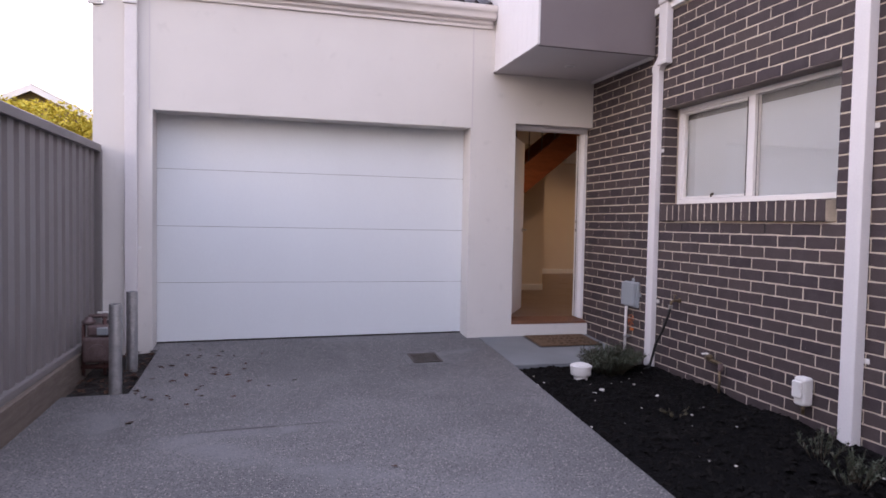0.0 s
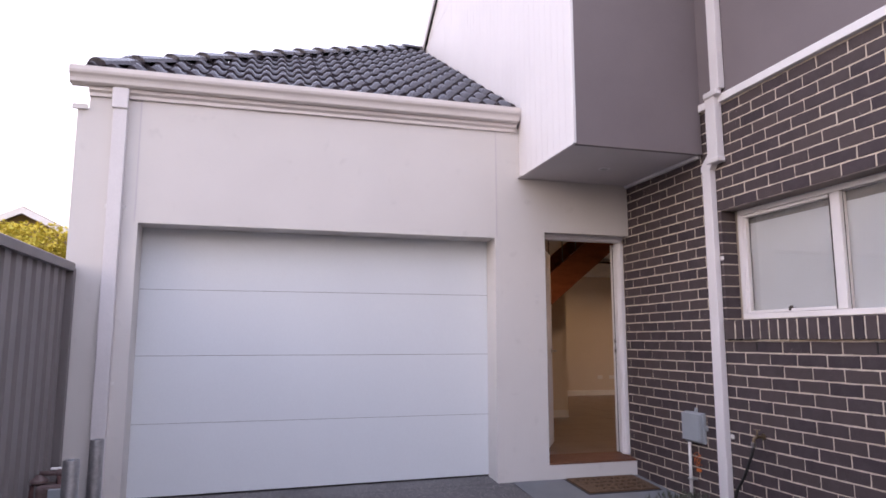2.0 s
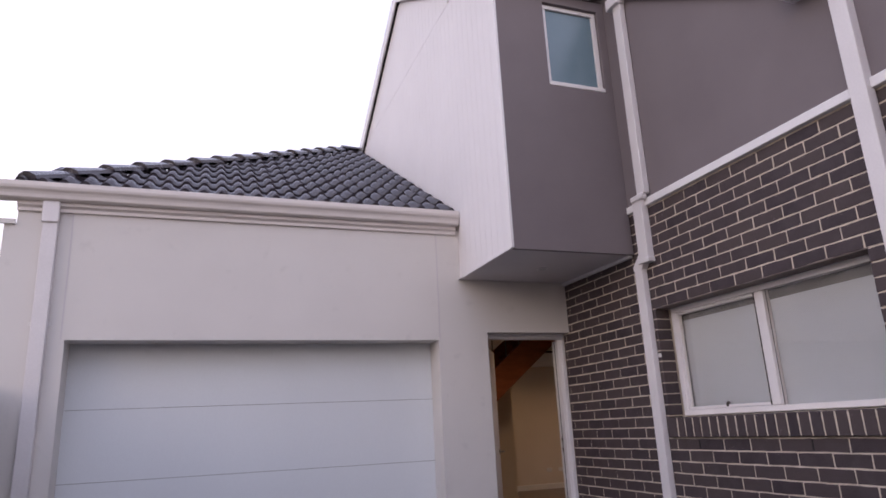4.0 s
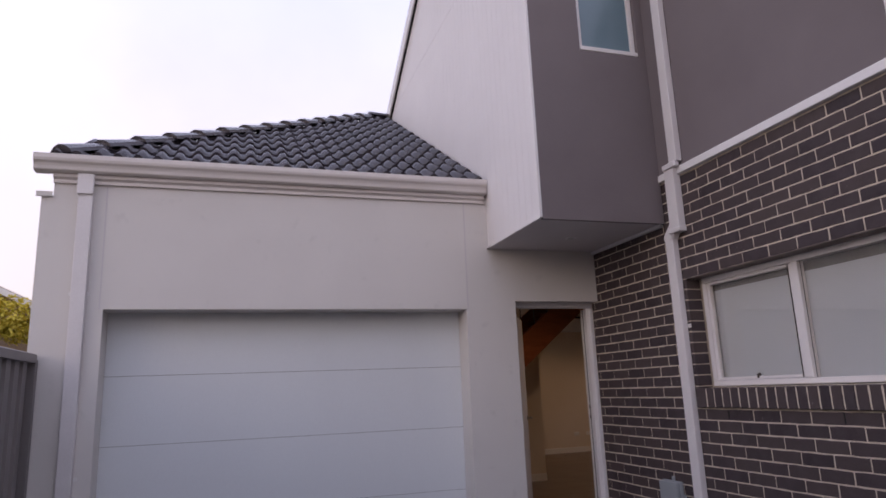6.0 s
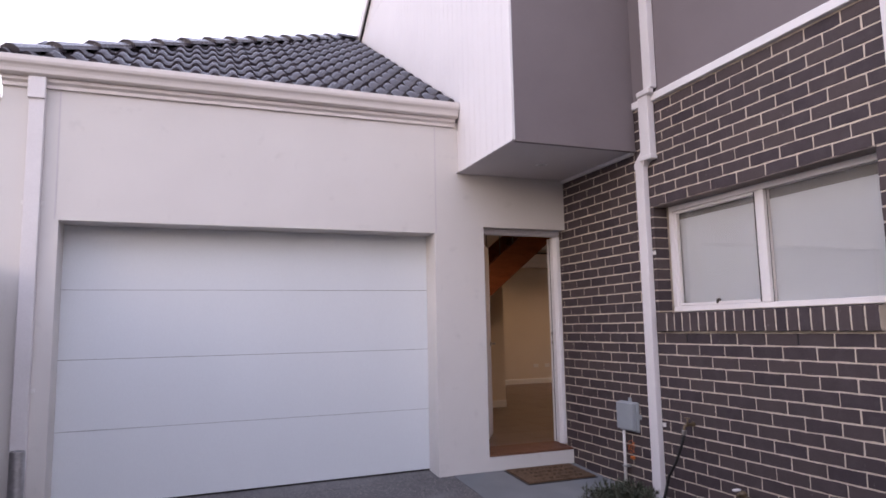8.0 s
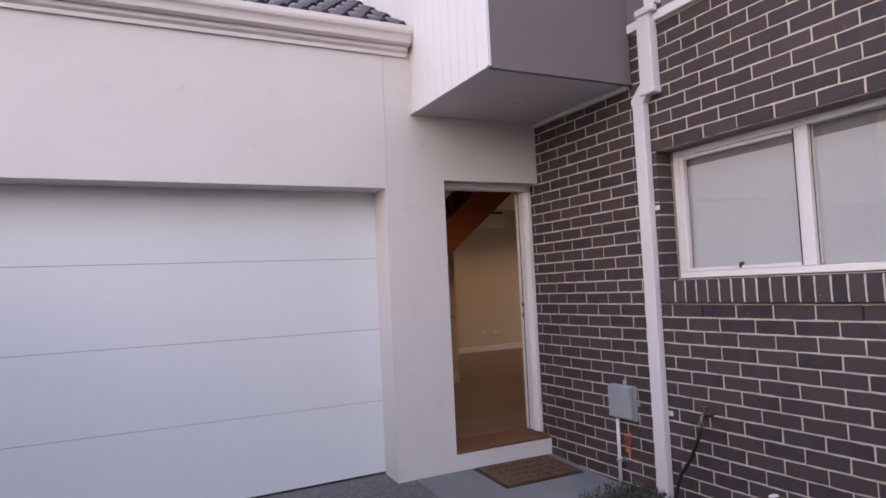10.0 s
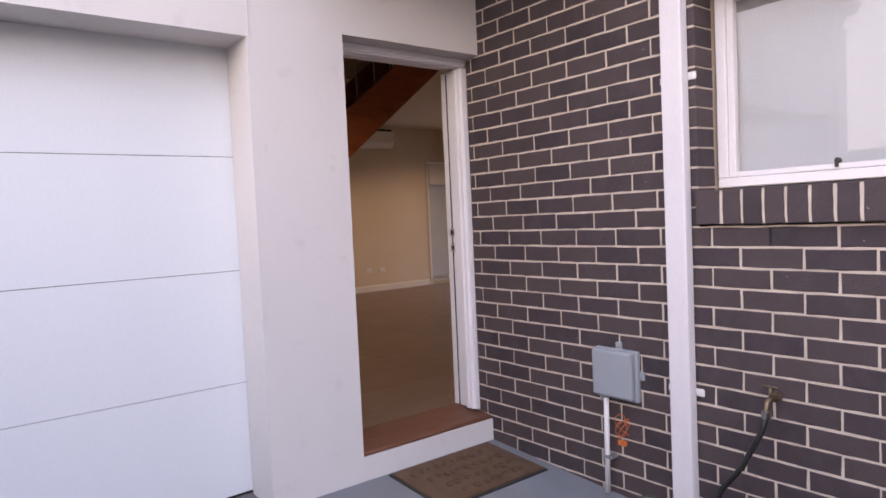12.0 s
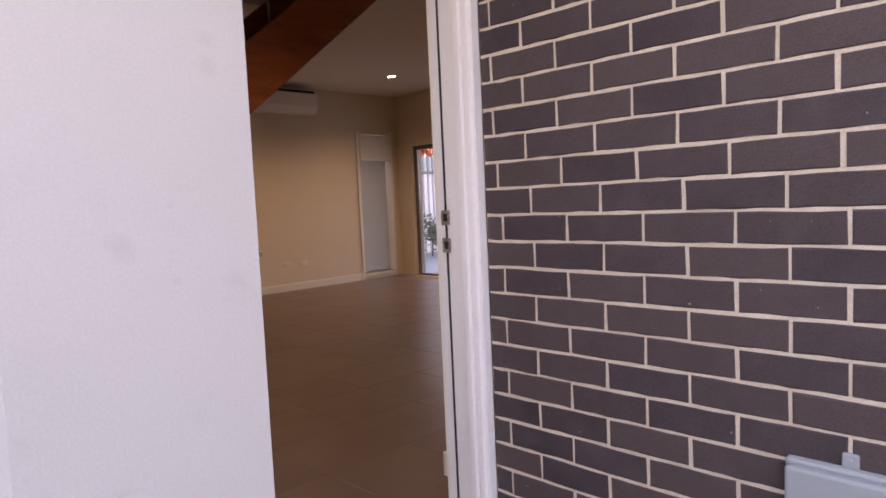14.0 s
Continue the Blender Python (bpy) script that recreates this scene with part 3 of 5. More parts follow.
part("ring", lathe([(0.048, 0.0), (0.052, -0.004), (0.040, -0.006), (0.036, 0.0)], (-0.55, -0.55, SZ), seg=24), M_WHITE, dl)
part("lens", lathe([(0.037, -0.0065), (0.033, -0.009)], (-0.55, -0.55, SZ), seg=20), M_LENS, dl, "clear unlit lens")
# roof over the upper storey
b = prism([(-3.2, 4.12), (-3.2, 4.2), (1.62, 7.16), (4.05, 5.65), (4.05, 5.56), (1.62, 7.08)], "x", -0.02, 6.2)
b = prism([(SY - 0.1, 5.30), (SY - 0.1, 5.38), (1.62, 7.16), (4.05, 5.65), (4.05, 5.56), (1.62, 7.08)], "x", SX - 0.03, -0.022, b)
solid("roof_upper", b, M_TILE, "dark tiled gable roof of the upper storey", "roof")
b = prism([(1.6, 6.95), (1.6, 7.18), (4.07, 5.66), (3.95, 5.52)], "x", SX - 0.055, SX - 0.032)
b = prism([(SY - 0.06, 5.21), (SY - 0.06, 5.40), (1.6, 7.18), (1.6, 6.95)], "x", SX - 0.055, SX - 0.032, b)
solid("trim_barge", b, M_WHITE, "white barge board along the gable", "barge board")
solid("trim_eave", box(SX - 0.03, -0.16, SY - 0.10, SY - 0.002, 5.225, 5.33, 0.006), M_WHITE, "white gutter at the upper storey's front", "gutter")
b = prism([(-1.40, 5.124), (-1.40, 5.22), (-3.12, 4.066), (-3.12, 3.97)], "x", -0.06, -0.014)
solid("trim_rake", b, M_WHITE, "white raked board under the sloping roof", "barge board")
b = prism([(-3.13, 3.89), (-3.13, 4.12), (-3.50, 4.12), (-3.50, 3.84)], "x", -0.17, -0.014)
solid("trim_eave_box", b, M_WHITE, "white boxed eave end with rain head", "eave box")

# ---- garage roof ----
EY, EZ, RY, RZ = -0.07, 3.39, 3.79, 5.67
EX0, RX0 = -4.90, -1.51
slope = Vector((0, RY - EY, RZ - EZ))
s_len = slope.length
up = slope.normalized()
nrm = Vector((0, -up.z, up.y))
b = bmesh.new()
deck = [(EX0, EY, EZ - 0.02), (SX + 0.016, EY, EZ - 0.02), (SX + 0.016, RY, RZ - 0.02), (RX0, RY, RZ - 0.02)]
dv = [b.verts.new(p) for p in deck]
b.faces.new(dv)
lv = [b.verts.new((EX0, 7.4, EZ - 0.02)), b.verts.new((SX + 0.016, 7.4, EZ - 0.02))]
b.faces.new((dv[0], dv[3], lv[0]))
b.faces.new((dv[3], dv[2], lv[1], lv[0]))
b.faces.new((dv[0], dv[1], lv[1], lv[0]))
roof = solid("roof_garage", b, M_TILE, "dark slate-coloured concrete tile hip roof of the garage", "roof")


def tile_mesh(width, humps, length):
    """A roll-profile roof tile lying along y, its lower edge at y = 0, thick at the lower lip."""
    b = bmesh.new()
    k = 8 * humps
    rows = []
    for y, lift in ((0.0, 0.0), (length, -0.004)):
        row = []
        for i in range(k + 1):
            u = i / k * humps
            f = u - math.floor(u) if i < k else 1.0
            h = 0.046 * max(0.0, math.sin(math.pi * min(1.0, max(0.0, (f - 0.12) / 0.66)))) ** 0.8
            row.append((i / k * width, y, h + lift))
        rows.append(row)
    lo = [b.verts.new(p) for p in rows[0]]
    hi = [b.verts.new(p) for p in rows[1]]
    lip = [b.verts.new((x, 0.004, z - 0.03)) for x, y, z in rows[0]]
    for i in range(k):
        b.faces.new((lo[i], lo[i + 1], hi[i + 1], hi[i])).smooth = True
        b.faces.new((lip[i], lip[i + 1], lo[i + 1], lo[i]))
    return finish(b, "roof_tile", M_TILE)


TW, TG = 0.30, 0.345
tile = tile_mesh(TW, 2, TG + 0.05)
half_tile = tile_mesh(TW / 2, 1, TG + 0.05)
ROOF_TILES = []
rows_n = int(s_len / TG) + 1
tilt = 0.05
yv = (up - nrm * tilt).normalized()
zv = Vector((1, 0, 0)).cross(yv).normalized()
for r in range(rows_n):
    d = r * TG - 0.03
    base = Vector((0, EY, EZ)) + up * d + nrm * 0.028
    hip_x = EX0 + (RX0 - EX0) * max(0.0, d) / s_len
    x = SX - 0.002 - TW
    while x > hip_x - 0.12:
        m = Matrix(((1, yv.x, zv.x, x), (0, yv.y, zv.y, base.y), (0, yv.z, zv.z, base.z), (0, 0, 0, 1)))
        ROOF_TILES.append((tile, m))
        x -= TW
    if x + TW / 2 > hip_x - 0.05:
        m = Matrix(((1, yv.x, zv.x, x + TW / 2), (0, yv.y, zv.y, base.y), (0, yv.z, zv.z, base.z), (0, 0, 0, 1)))
        ROOF_TILES.append((half_tile, m))


def cap_mesh(length):
    """A ridge cap: a rounded angle, wider and thicker at its lower end."""
    b = bmesh.new()
    rings = []
    for y, wd, hh in ((0.0, 0.125, 0.064), (0.03, 0.125, 0.064), (length, 0.10, 0.046)):
        pts = [(-wd, -0.02), (-wd * 0.92, 0.012), (-wd * 0.45, hh * 0.78), (0.0, hh), (wd * 0.45, hh * 0.78), (wd * 0.92, 0.012), (wd, -0.02)]
        rings.append([b.verts.new((x, y, z)) for x, z in pts])
    for a, c in zip(rings, rings[1:]):
        for i in range(6):
            b.faces.new((a[i], a[i + 1], c[i + 1], c[i]))
    b.faces.new(rings[0])
    return finish(b, "ridge_cap", M_TILE)


cap = cap_mesh(0.44)
hip0, hip1 = Vector((EX0 + 0.07, EY + 0.02, EZ + 0.05)), Vector((RX0, RY, RZ + 0.04))
hd = (hip1 - hip0).normalized()
hx = hd.cross(Vector((0, 0, 1))).normalized()
ROOF_CAPS = []
n_caps = int((hip1 - hip0).length / 0.385)
step = (hip1 - hip0).length / n_caps
for i in range(n_caps):
    yd = (hd - hx.cross(hd) * 0.042).normalized()
    zd = hx.cross(yd).normalized()
    p = hip0 + hd * (i * step) + zd * 0.012
    ROOF_CAPS.append(Matrix(((hx.x, yd.x, zd.x, p.x), (hx.y, yd.y, zd.y, p.y), (hx.z, yd.z, zd.z, p.z), (0, 0, 0, 1))))
ROOF_CAPS.append(pose(RX0 - 0.02, RY, RZ + 0.05, 0, 0, -90))

# gutter and fascia
prof = [(0.0, 3.395), (0.0, 3.275), (-0.075, 3.275), (-0.098, 3.288), (-0.103, 3.315), (-0.112, 3.335), (-0.128, 3.352), (-0.134, 3.372), (-0.134, 3.408), (-0.126, 3.412), (-0.118, 3.408), (-0.118, 3.385), (-0.012, 3.385)]
solid("gutter_front", prism(prof, "x", -5.0, SX - 0.004), M_GUTTER, "cream moulded steel gutter along the garage eave", "gutter")
b = prism([(-0.002, 3.20), (-0.002, 3.274), (-0.045, 3.274), (-0.045, 3.245), (-0.022, 3.228), (-0.022, 3.20)], "x", -4.87, SX - 0.015)
solid("fascia_front", b, M_GUTTER, "cream stepped fascia board under the gutter", "fascia")
solid("wall_parapet", prism([(-4.872, 3.10), (-4.872, 3.27), (-4.80, 3.27), (-4.80, 3.10)], "y", 0.26, 7.0), M_RENDER, "narrow parapet above the boundary wall", "wall")


# ---- downpipes ----
def clip_pair(parent, x, y, z, axis):
    """Two saddle lugs beside a pipe."""
    for s in (-1, 1):
        if axis == "y":
            b = box(x + s * 0.062 - 0.018, x + s * 0.062 + 0.018, y - 0.004, y + 0.001, z - 0.016, z + 0.016, 0.004)
            b = lathe([(0.006, -0.007), (0.007, -0.004)], (x + s * 0.064, y, z), "y", 8, b)
        else:
            b = box(x - 0.004, x + 0.001, y + s * 0.066 - 0.018, y + s * 0.066 + 0.022, z - 0.016, z + 0.016, 0.004)
            b = lathe([(0.007, -0.008), (0.008, -0.004)], (x, y + s * 0.07, z), "x", 8, b)
        part("bracket", b, M_PVC, parent, "white plastic pipe bracket")


dp = thing("downpipe", (-4.625, -0.04, -0.05), "white rectangular downpipe on the garage wall", "downpipe")
part("pipe", box(-4.678, -4.572, -0.058, -0.006, 0.0, 3.14, 0.006, seg=2), M_PIPE, dp)
part("outlet", box(-4.689, -4.567, -0.075, -0.046, 3.10, 3.274, 0.006), M_PIPE, dp, "wider outlet under the gutter")
clip_pair(dp, -4.625, -0.001, 2.30, "y")
clip_pair(dp, -4.625, -0.001, 0.9, "y")

dp = thing("downpipe", (-0.05, -1.24, -0.1), "white rectangular downpipe with offset bends beside the porch", "downpipe")
part("pipe", box(-0.058, -0.004, -1.335, -1.235, -0.12, 2.62, 0.006, seg=2), M_PIPE, dp)
b = prism([(-1.338, 2.58), (-1.232, 2.58), (-1.232, 2.62), (-1.335, 2.72), (-1.44, 2.72)], "x", -0.061, -0.0045)
b = box(-0.078, -0.0045, -1.462, -1.322, 2.62, 2.66, 0.006, b)
part("lower_bend", b, M_PIPE, dp, "white bend with a flared lip")
part("middle_pipe", box(-0.072, -0.0042, -1.452, -1.332, 2.655, 3.165, 0.006, seg=2), M_PIPE, dp)
part("upper_bend", box(-0.088, -0.0365, -1.50, -1.335, 3.15, 3.20, 0.008), M_PIPE, dp, "white offset collar")
part("upper_pipe", box(-0.075, -0.016, -1.515, -1.415, 3.195, 5.02, 0.006, seg=2), M_PIPE, dp)
part("outlet", box(-0.11, -0.016, -1.53, -1.36, 5.0, 5.11, 0.008), M_PIPE, dp, "outlet bend below the eave")
for z in (1.87, 0.515):
    clip_pair(dp, 0.0, -1.285, z, "x")

dp = thing("downpipe", (-0.05, -3.38, -0.1), "white rectangular downpipe beside the kitchen window", "downpipe")
part("pipe", box(-0.075, -0.004, -3.49, -3.385, -0.14, 3.88, 0.006, seg=2), M_PIPE, dp)
for z in (1.80, 0.42):
    clip_pair(dp, 0.0, -3.437, z, "x")

# ---- ground-floor window ----
win = thing("window_1", (0.1, -2.3, 1.38), "pale aluminium two-pane window with closed white blinds", "window", kind="structure")
FX0, FX1 = 0.136, 0.196
y0, y1, z0, z1 = WY0 + 0.003, WY1 - 0.012, 1.393, 2.246
for nm, bx in (("frame_top", (FX0, FX1, y0, y1, z1 - 0.045, z1)), ("frame_bottom", (FX0, FX1, y0, y1, z0, z0 + 0.04)),
               ("frame_side", (FX0, FX1, y1 - 0.045, y1, z0 + 0.041, z1 - 0.046)), ("frame_side", (FX0, FX1, y0, y0 + 0.045, z0 + 0.041, z1 - 0.046)),
               ("mullion", (FX0 - 0.004, FX1, -2.337, -2.276, z0 + 0.041, z1 - 0.046))):
    part(nm, box(*bx, 0.004), M_ALU, win)
# the winding sash on one side, fixed glass on the other
a0, a1 = -2.275, y1 - 0.046
b = box(FX0 + 0.010, FX1 - 0.012, a0, a0 + 0.028, z0 + 0.042, z1 - 0.047, 0.003)
b = box(FX0 + 0.010, FX1 - 0.012, a1 - 0.030, a1, z0 + 0.042, z1 - 0.047, 0.003, b)
b = box(FX0 + 0.010, FX1 - 0.012, a0 + 0.028, a1 - 0.030, z0 + 0.042, z0 + 0.064, 0.003, b)
b = box(FX0 + 0.010, FX1 - 0.012, a0 + 0.028, a1 - 0.030, z1 - 0.069, z1 - 0.047, 0.003, b)
part("sash", b, M_ALU, win)
part("seal", box(FX0 + 0.024, FX0 + 0.029, -2.3405, -2.3375, z0 + 0.041, z1 - 0.046), M_HOSE, win, "black rubber glazing seal")
for a0, a1, inset in ((-2.275, y1 - 0.046, 0.022), (y0 + 0.046, -2.338, -0.004)):
    pane = part("pane", box(0.161, 0.165, a0 + inset, a1 - inset, z0 + 0.04, z1 - 0.045 - max(inset, 0)), M_GLASS, win)
    pane.visible_shadow = False
    bl = thing("roller_blind", (0.21, (a0 + a1) / 2, z0), "closed pale roller blind behind the window", "blind", group="kitchen blinds")
    part("fabric", box(0.199, 0.202, a0 - 0.026, a1 + 0.026, z0 - 0.02, z1 - 0.112), M_BLIND, bl)
    part("roller", tube([(0.23, a0 - 0.026, z1 + 0.03), (0.23, a1 + 0.026, z1 + 0.03)], 0.022, 12), M_WHITE, bl)
    # added strip: the shadow across the blind's top, put in as colour
    part("valance", box(0.206, 0.212, a0 - 0.026, a1 + 0.026, z1 - 0.14, z1 + 0.03), M_HEADSHADE, bl, "grey strip standing in for shade at the blind's head")
b = lathe([(0.012, 0.0), (0.012, -0.012), (0.008, -0.016)], (0.159, -1.85, z0 + 0.075), "x", 12)
b = box(0.131, 0.147, -1.855, -1.845, z0 + 0.05, z0 + 0.078, 0.002, b)
part("latch", b, M_RUST, win, "small dark winder latch")
for y in (-2.2762, -2.2475):
    part("groove", box(FX0 + 0.003, FX0 + 0.0125, y - 0.0012, y + 0.0012, z0 + 0.045, z1 - 0.05), M_RUST, win, "dark groove beside the sash")
# the shadow line between bricks and window frame is in the lintel's colour
solid("trim_lintel", box(0.004, 0.16, WY0 - 0.08, WY1 + 0.06, WZ1 - 0.006, WZ1 + 0.004), M_LINTEL, "steel lintel over the window, coloured dark for the shadow line", "lintel")
solid("wall_kitchen_dark", box(0.9, 0.95, -3.6, -1.0, 0.3, 3.1), M_ROOMWALL, "plain kitchen wall behind the blinds", "wall")

# ---- upper window ----
win2 = thing("window_2", (-0.37, SY + 0.06, 4.28), "pale framed upper window with tinted glass", "window", kind="structure")
for nm, bx in (("frame_top", (-0.669, -0.093, SY + 0.03, SY + 0.09, 5.075, 5.117)), ("frame_bottom", (-0.669, -0.093, SY - 0.004, SY + 0.09, 4.273, 4.313)),
               ("frame_side", (-0.669, -0.627, SY + 0.03, SY + 0.09, 4.314, 5.074)), ("frame_side", (-0.135, -0.093, SY + 0.03, SY + 0.09, 4.314, 5.074))):
    part(nm, box(*bx, 0.004), M_ALU, win2)
part("pane", box(-0.628, -0.134, SY + 0.052, SY + 0.058, 4.312, 5.076), M_SKYPANE, win2, "blue-tinted glass, the sky's reflection put into its colour")
solid("wall_upper_room", box(-1.0, -0.1, 0.6, 0.65, 3.0, 5.2), M_GREY, "plain wall inside the upper room", "wall")
solid("ceiling_upper_room", box(-1.0, -0.02, -0.95, 0.59, 5.15, 5.2), M_CEIL, "pale ceiling of the upper room", "ceiling")

# ---- entrance ----
FZ = 0.15
frame_in = thing("door_frame", (-0.45, 0.1, 0.11), "white painted timber frame of the front entrance", "door frame", kind="structure")
jamb_prof = [(-0.001, 0.112), (-0.034, 0.112), (-0.036, 0.122), (-0.046, 0.126), (-0.048, 0.142), (-0.040, 0.147), (-0.040, 0.155), (-0.050, 0.160), (-0.051, 0.180), (-0.030, 0.184), (-0.030, 0.302), (-0.001, 0.302)]
part("jamb", prism(jamb_prof, "z", 0.152, 2.195), M_WHITE, frame_in)
part("jamb", prism([(-0.894 - x + 0.001, y) for x, y in jamb_prof], "z", 0.152, 2.195), M_WHITE, frame_in)
part("head", prism([(y, 2.251 + x * 0.99) for x, y in jamb_prof], "x", -0.892, -0.003), M_WHITE, frame_in)
part("seal", box(-0.0330, -0.0302, 0.262, 0.270, 0.153, 2.19), M_HOSE, frame_in, "black weather strip")
for z, h in ((1.225, 0.05), (1.13, 0.05)):
    st = part("strike_plate", box(-0.0345, -0.0332, 0.246, 0.286, z - h / 2, z + h / 2, 0.001), M_CHROME, frame_in, "metal strike plate")
    part("strike_hole", box(-0.0352, -0.0346, 0.258, 0.276, z - 0.013, z + 0.013), M_DARK, st)
b = prism([(0.006, 0.112), (0.006, 0.124), (0.02, 0.130), (0.30, 0.1515), (0.30, 0.112)], "x", -0.8915, -0.0035)
solid("door_sill", b, M_TIMBER, "red-brown timber door sill", "door sill")
door = thing("front_door", (-0.83, 0.22, FZ), "white front door standing open inward", "door")
hinge, turn = Vector((-0.845, 0.312)), radians(31)
dv2, nv2 = Vector((math.sin(turn), math.cos(turn))), Vector((math.cos(turn), -math.sin(turn)))
plan = [hinge, hinge + dv2 * 0.82, hinge + dv2 * 0.82 + nv2 * 0.04, hinge + nv2 * 0.04]
part("leaf", prism([tuple(p) for p in plan], "z", FZ + 0.01, 2.17), M_WHITE, door)
hp = hinge + dv2 * 0.755 + nv2 * 0.04
b = tube([(*hp, 1.12), (*(hp + nv2 * 0.05), 1.12), (*(hp + nv2 * 0.055 - dv2 * 0.11), 1.12)], 0.009, 8)
b = tube([(*hp, 1.12), (*(hp + nv2 * 0.01), 1.12)], 0.026, 16, b)
part("handle", b, M_CHROME, door, "satin lever handle")
for z in (0.4, 1.1, 1.95):
    part("hinge", tube([(-0.838, 0.308, z - 0.05), (-0.838, 0.308, z + 0.05)], 0.006, 8), M_CHROME, door)

# ---- interior shell ----
RX, RYB, CZ = 5.12, 6.35, 2.87
solid("floor", box(-1.12, RX + 0.2, 0.302, RYB + 0.2, -0.1, FZ - 0.0008), M_GROUT, "brown grout bed of the tiled floor", "floor")
floor = bpy.data.objects["floor"]
solid("ceiling", prism([(-1.12, 0.26), (RX, 0.26), (RX, RYB), (1.65, RYB), (1.65, 2.42), (-1.12, 2.42)], "z", CZ, CZ + 0.15), M_CEIL, "pale ceiling with a stair opening", "ceiling")
solid("ceiling_rear", box(-1.12, 1.649, 3.4, RYB, CZ, CZ + 0.15), M_CEIL, "pale ceiling beyond the stairs", "ceiling")
b = wall_grid("y", RYB, RYB + 0.2, [-1.12, 4.38, 4.96, RX], [-0.1, 0.24, 2.29, CZ], [(4.38, 4.96, 0.24, 2.29)])
solid("wall_far", b, M_ROOMWALL, "cream painted far wall of the living room", "wall")
b = wall_grid("x", RX, RX + 0.2, [0.26, 3.6, 6.03, RYB], [-0.1, FZ, 2.1, CZ], [(3.6, 6.03, FZ, 2.1)])
solid("wall_east", b, M_ROOMWALL, "cream painted wall with the sliding door opening", "wall")
solid("wall_entry_side", box(0.29, RX + 0.19, 0.06, 0.255, -0.1, CZ), M_ROOMWALL, "cream painted wall beside the entrance", "wall")
solid("wall_entry_inner", wall_grid("y", 0.2505, 0.3, [-1.12, -0.894, 0.0, 0.289], [-0.1, 2.25, CZ], [(-0.894, 0.0, -0.2, 2.25)]), M_ROOMWALL, "cream painted lining around the entrance", "wall")
b = prism([(-1.11, FZ), (0.80, FZ), (0.80, 2.10), (-1.11, 0.52)], "y", 3.10, 3.20)
solid("wall_under_stair", b, M_ROOMWALL, "cream wall closing the space under the stairs", "wall")
solid("wall_stairwell", box(-1.12, 1.65, 3.4, 3.5, CZ + 0.151, 5.4), M_ROOMWALL, "cream wall of the upper stairwell", "wall")
solid("wall_stairwell_end", box(1.651, 1.75, 2.3, 3.5, CZ + 0.151, 5.4), M_ROOMWALL, "cream end wall of the stairwell", "wall")
solid("wall_stairwell_front", box(-1.12, 1.65, 2.3, 2.4, CZ + 0.151, 5.4), M_ROOMWALL, "cream front wall of the stairwell", "wall")
solid("ceiling_stairwell", box(-1.12, 1.75, 2.3, 3.5, 5.401, 5.45), M_CEIL, "ceiling of the stairwell", "ceiling")
b = prism([(RYB - 0.001, FZ), (RYB - 0.001, FZ + 0.1), (RYB - 0.010, FZ + 0.1), (RYB - 0.016, FZ + 0.085), (RYB - 0.016, FZ)], "x", -1.1, 4.325)
solid("baseboard", b, M_TRIM, "white skirting along the far wall", "skirting")
b = prism([(3.099, FZ), (3.099, FZ + 0.1), (3.090, FZ + 0.1), (3.083, FZ + 0.085), (3.083, FZ)], "x", -1.1, 0.80)
solid("baseboard_stair", b, M_TRIM, "white skirting under the stairs", "skirting")
b = prism([(-0.0285, 0.303), (-0.003, 0.303), (-0.003, 0.318), (-0.0285, 0.318)], "z", FZ, 2.2)
solid("trim_architrave", b, M_TRIM, "white architrave inside the entrance", "architrave")
solid("baseboard_entry", box(-0.0025, 0.28, 0.3005, 0.316, FZ, FZ + 0.1), M_TRIM, "white skirting beside the entrance", "skirting")

solid("wall_nib", box(0.222, 0.3, 0.305, 0.57, FZ, CZ - 0.001), M_ROOMWALL, "short painted wall nib inside the entrance", "wall")
b = box(0.208, 0.2215, 0.317, 0.584, FZ, FZ + 0.1, 0.003)
b = box(0.2216, 0.3, 0.5705, 0.584, FZ, FZ + 0.1, 0.003, b)
solid("baseboard_nib", b, M_TRIM, "white skirting round the wall nib", "skirting")

# stairs
stair = thing("staircase", (0.0, 2.9, FZ), "stained timber stairs with black iron balusters", "staircase")
SL = 0.83
zb = lambda x: 1.885 + SL * (x - 0.5)
for ya in (2.405, 3.33):
    part("stringer", prism([(-1.1, zb(-1.1) + 0.02), (1.63, zb(1.63)), (1.63, zb(1.63) + 0.43), (-1.1, zb(-1.1) + 0.45)], "y", ya, ya + 0.05), M_STAIR, stair)
for i in range(11):
    x = -1.05 + i * 0.226
    part("tread", box(x, x + 0.27, 2.456, 3.329, zb(x) + 0.24, zb(x) + 0.28, 0.004), M_STAIR, stair)
for i in range(13):
    x = -0.95 + i * 0.2
    part("baluster", tube([(x, 2.43, zb(x) + 0.40), (x, 2.43, zb(x) + 1.25)], 0.008, 8), M_IRON, stair)
part("handrail", prism([(-1.1, zb(-1.1) + 1.24), (1.63, zb(1.63) + 1.24), (1.63, zb(1.63) + 1.30), (-1.1, zb(-1.1) + 1.30)], "y", 2.40, 2.46), M_STAIR, stair)

# living room window with blind
lw = thing("window_3", (4.67, RYB, 0.24), "narrow full-height window in the living room", "window", kind="structure")
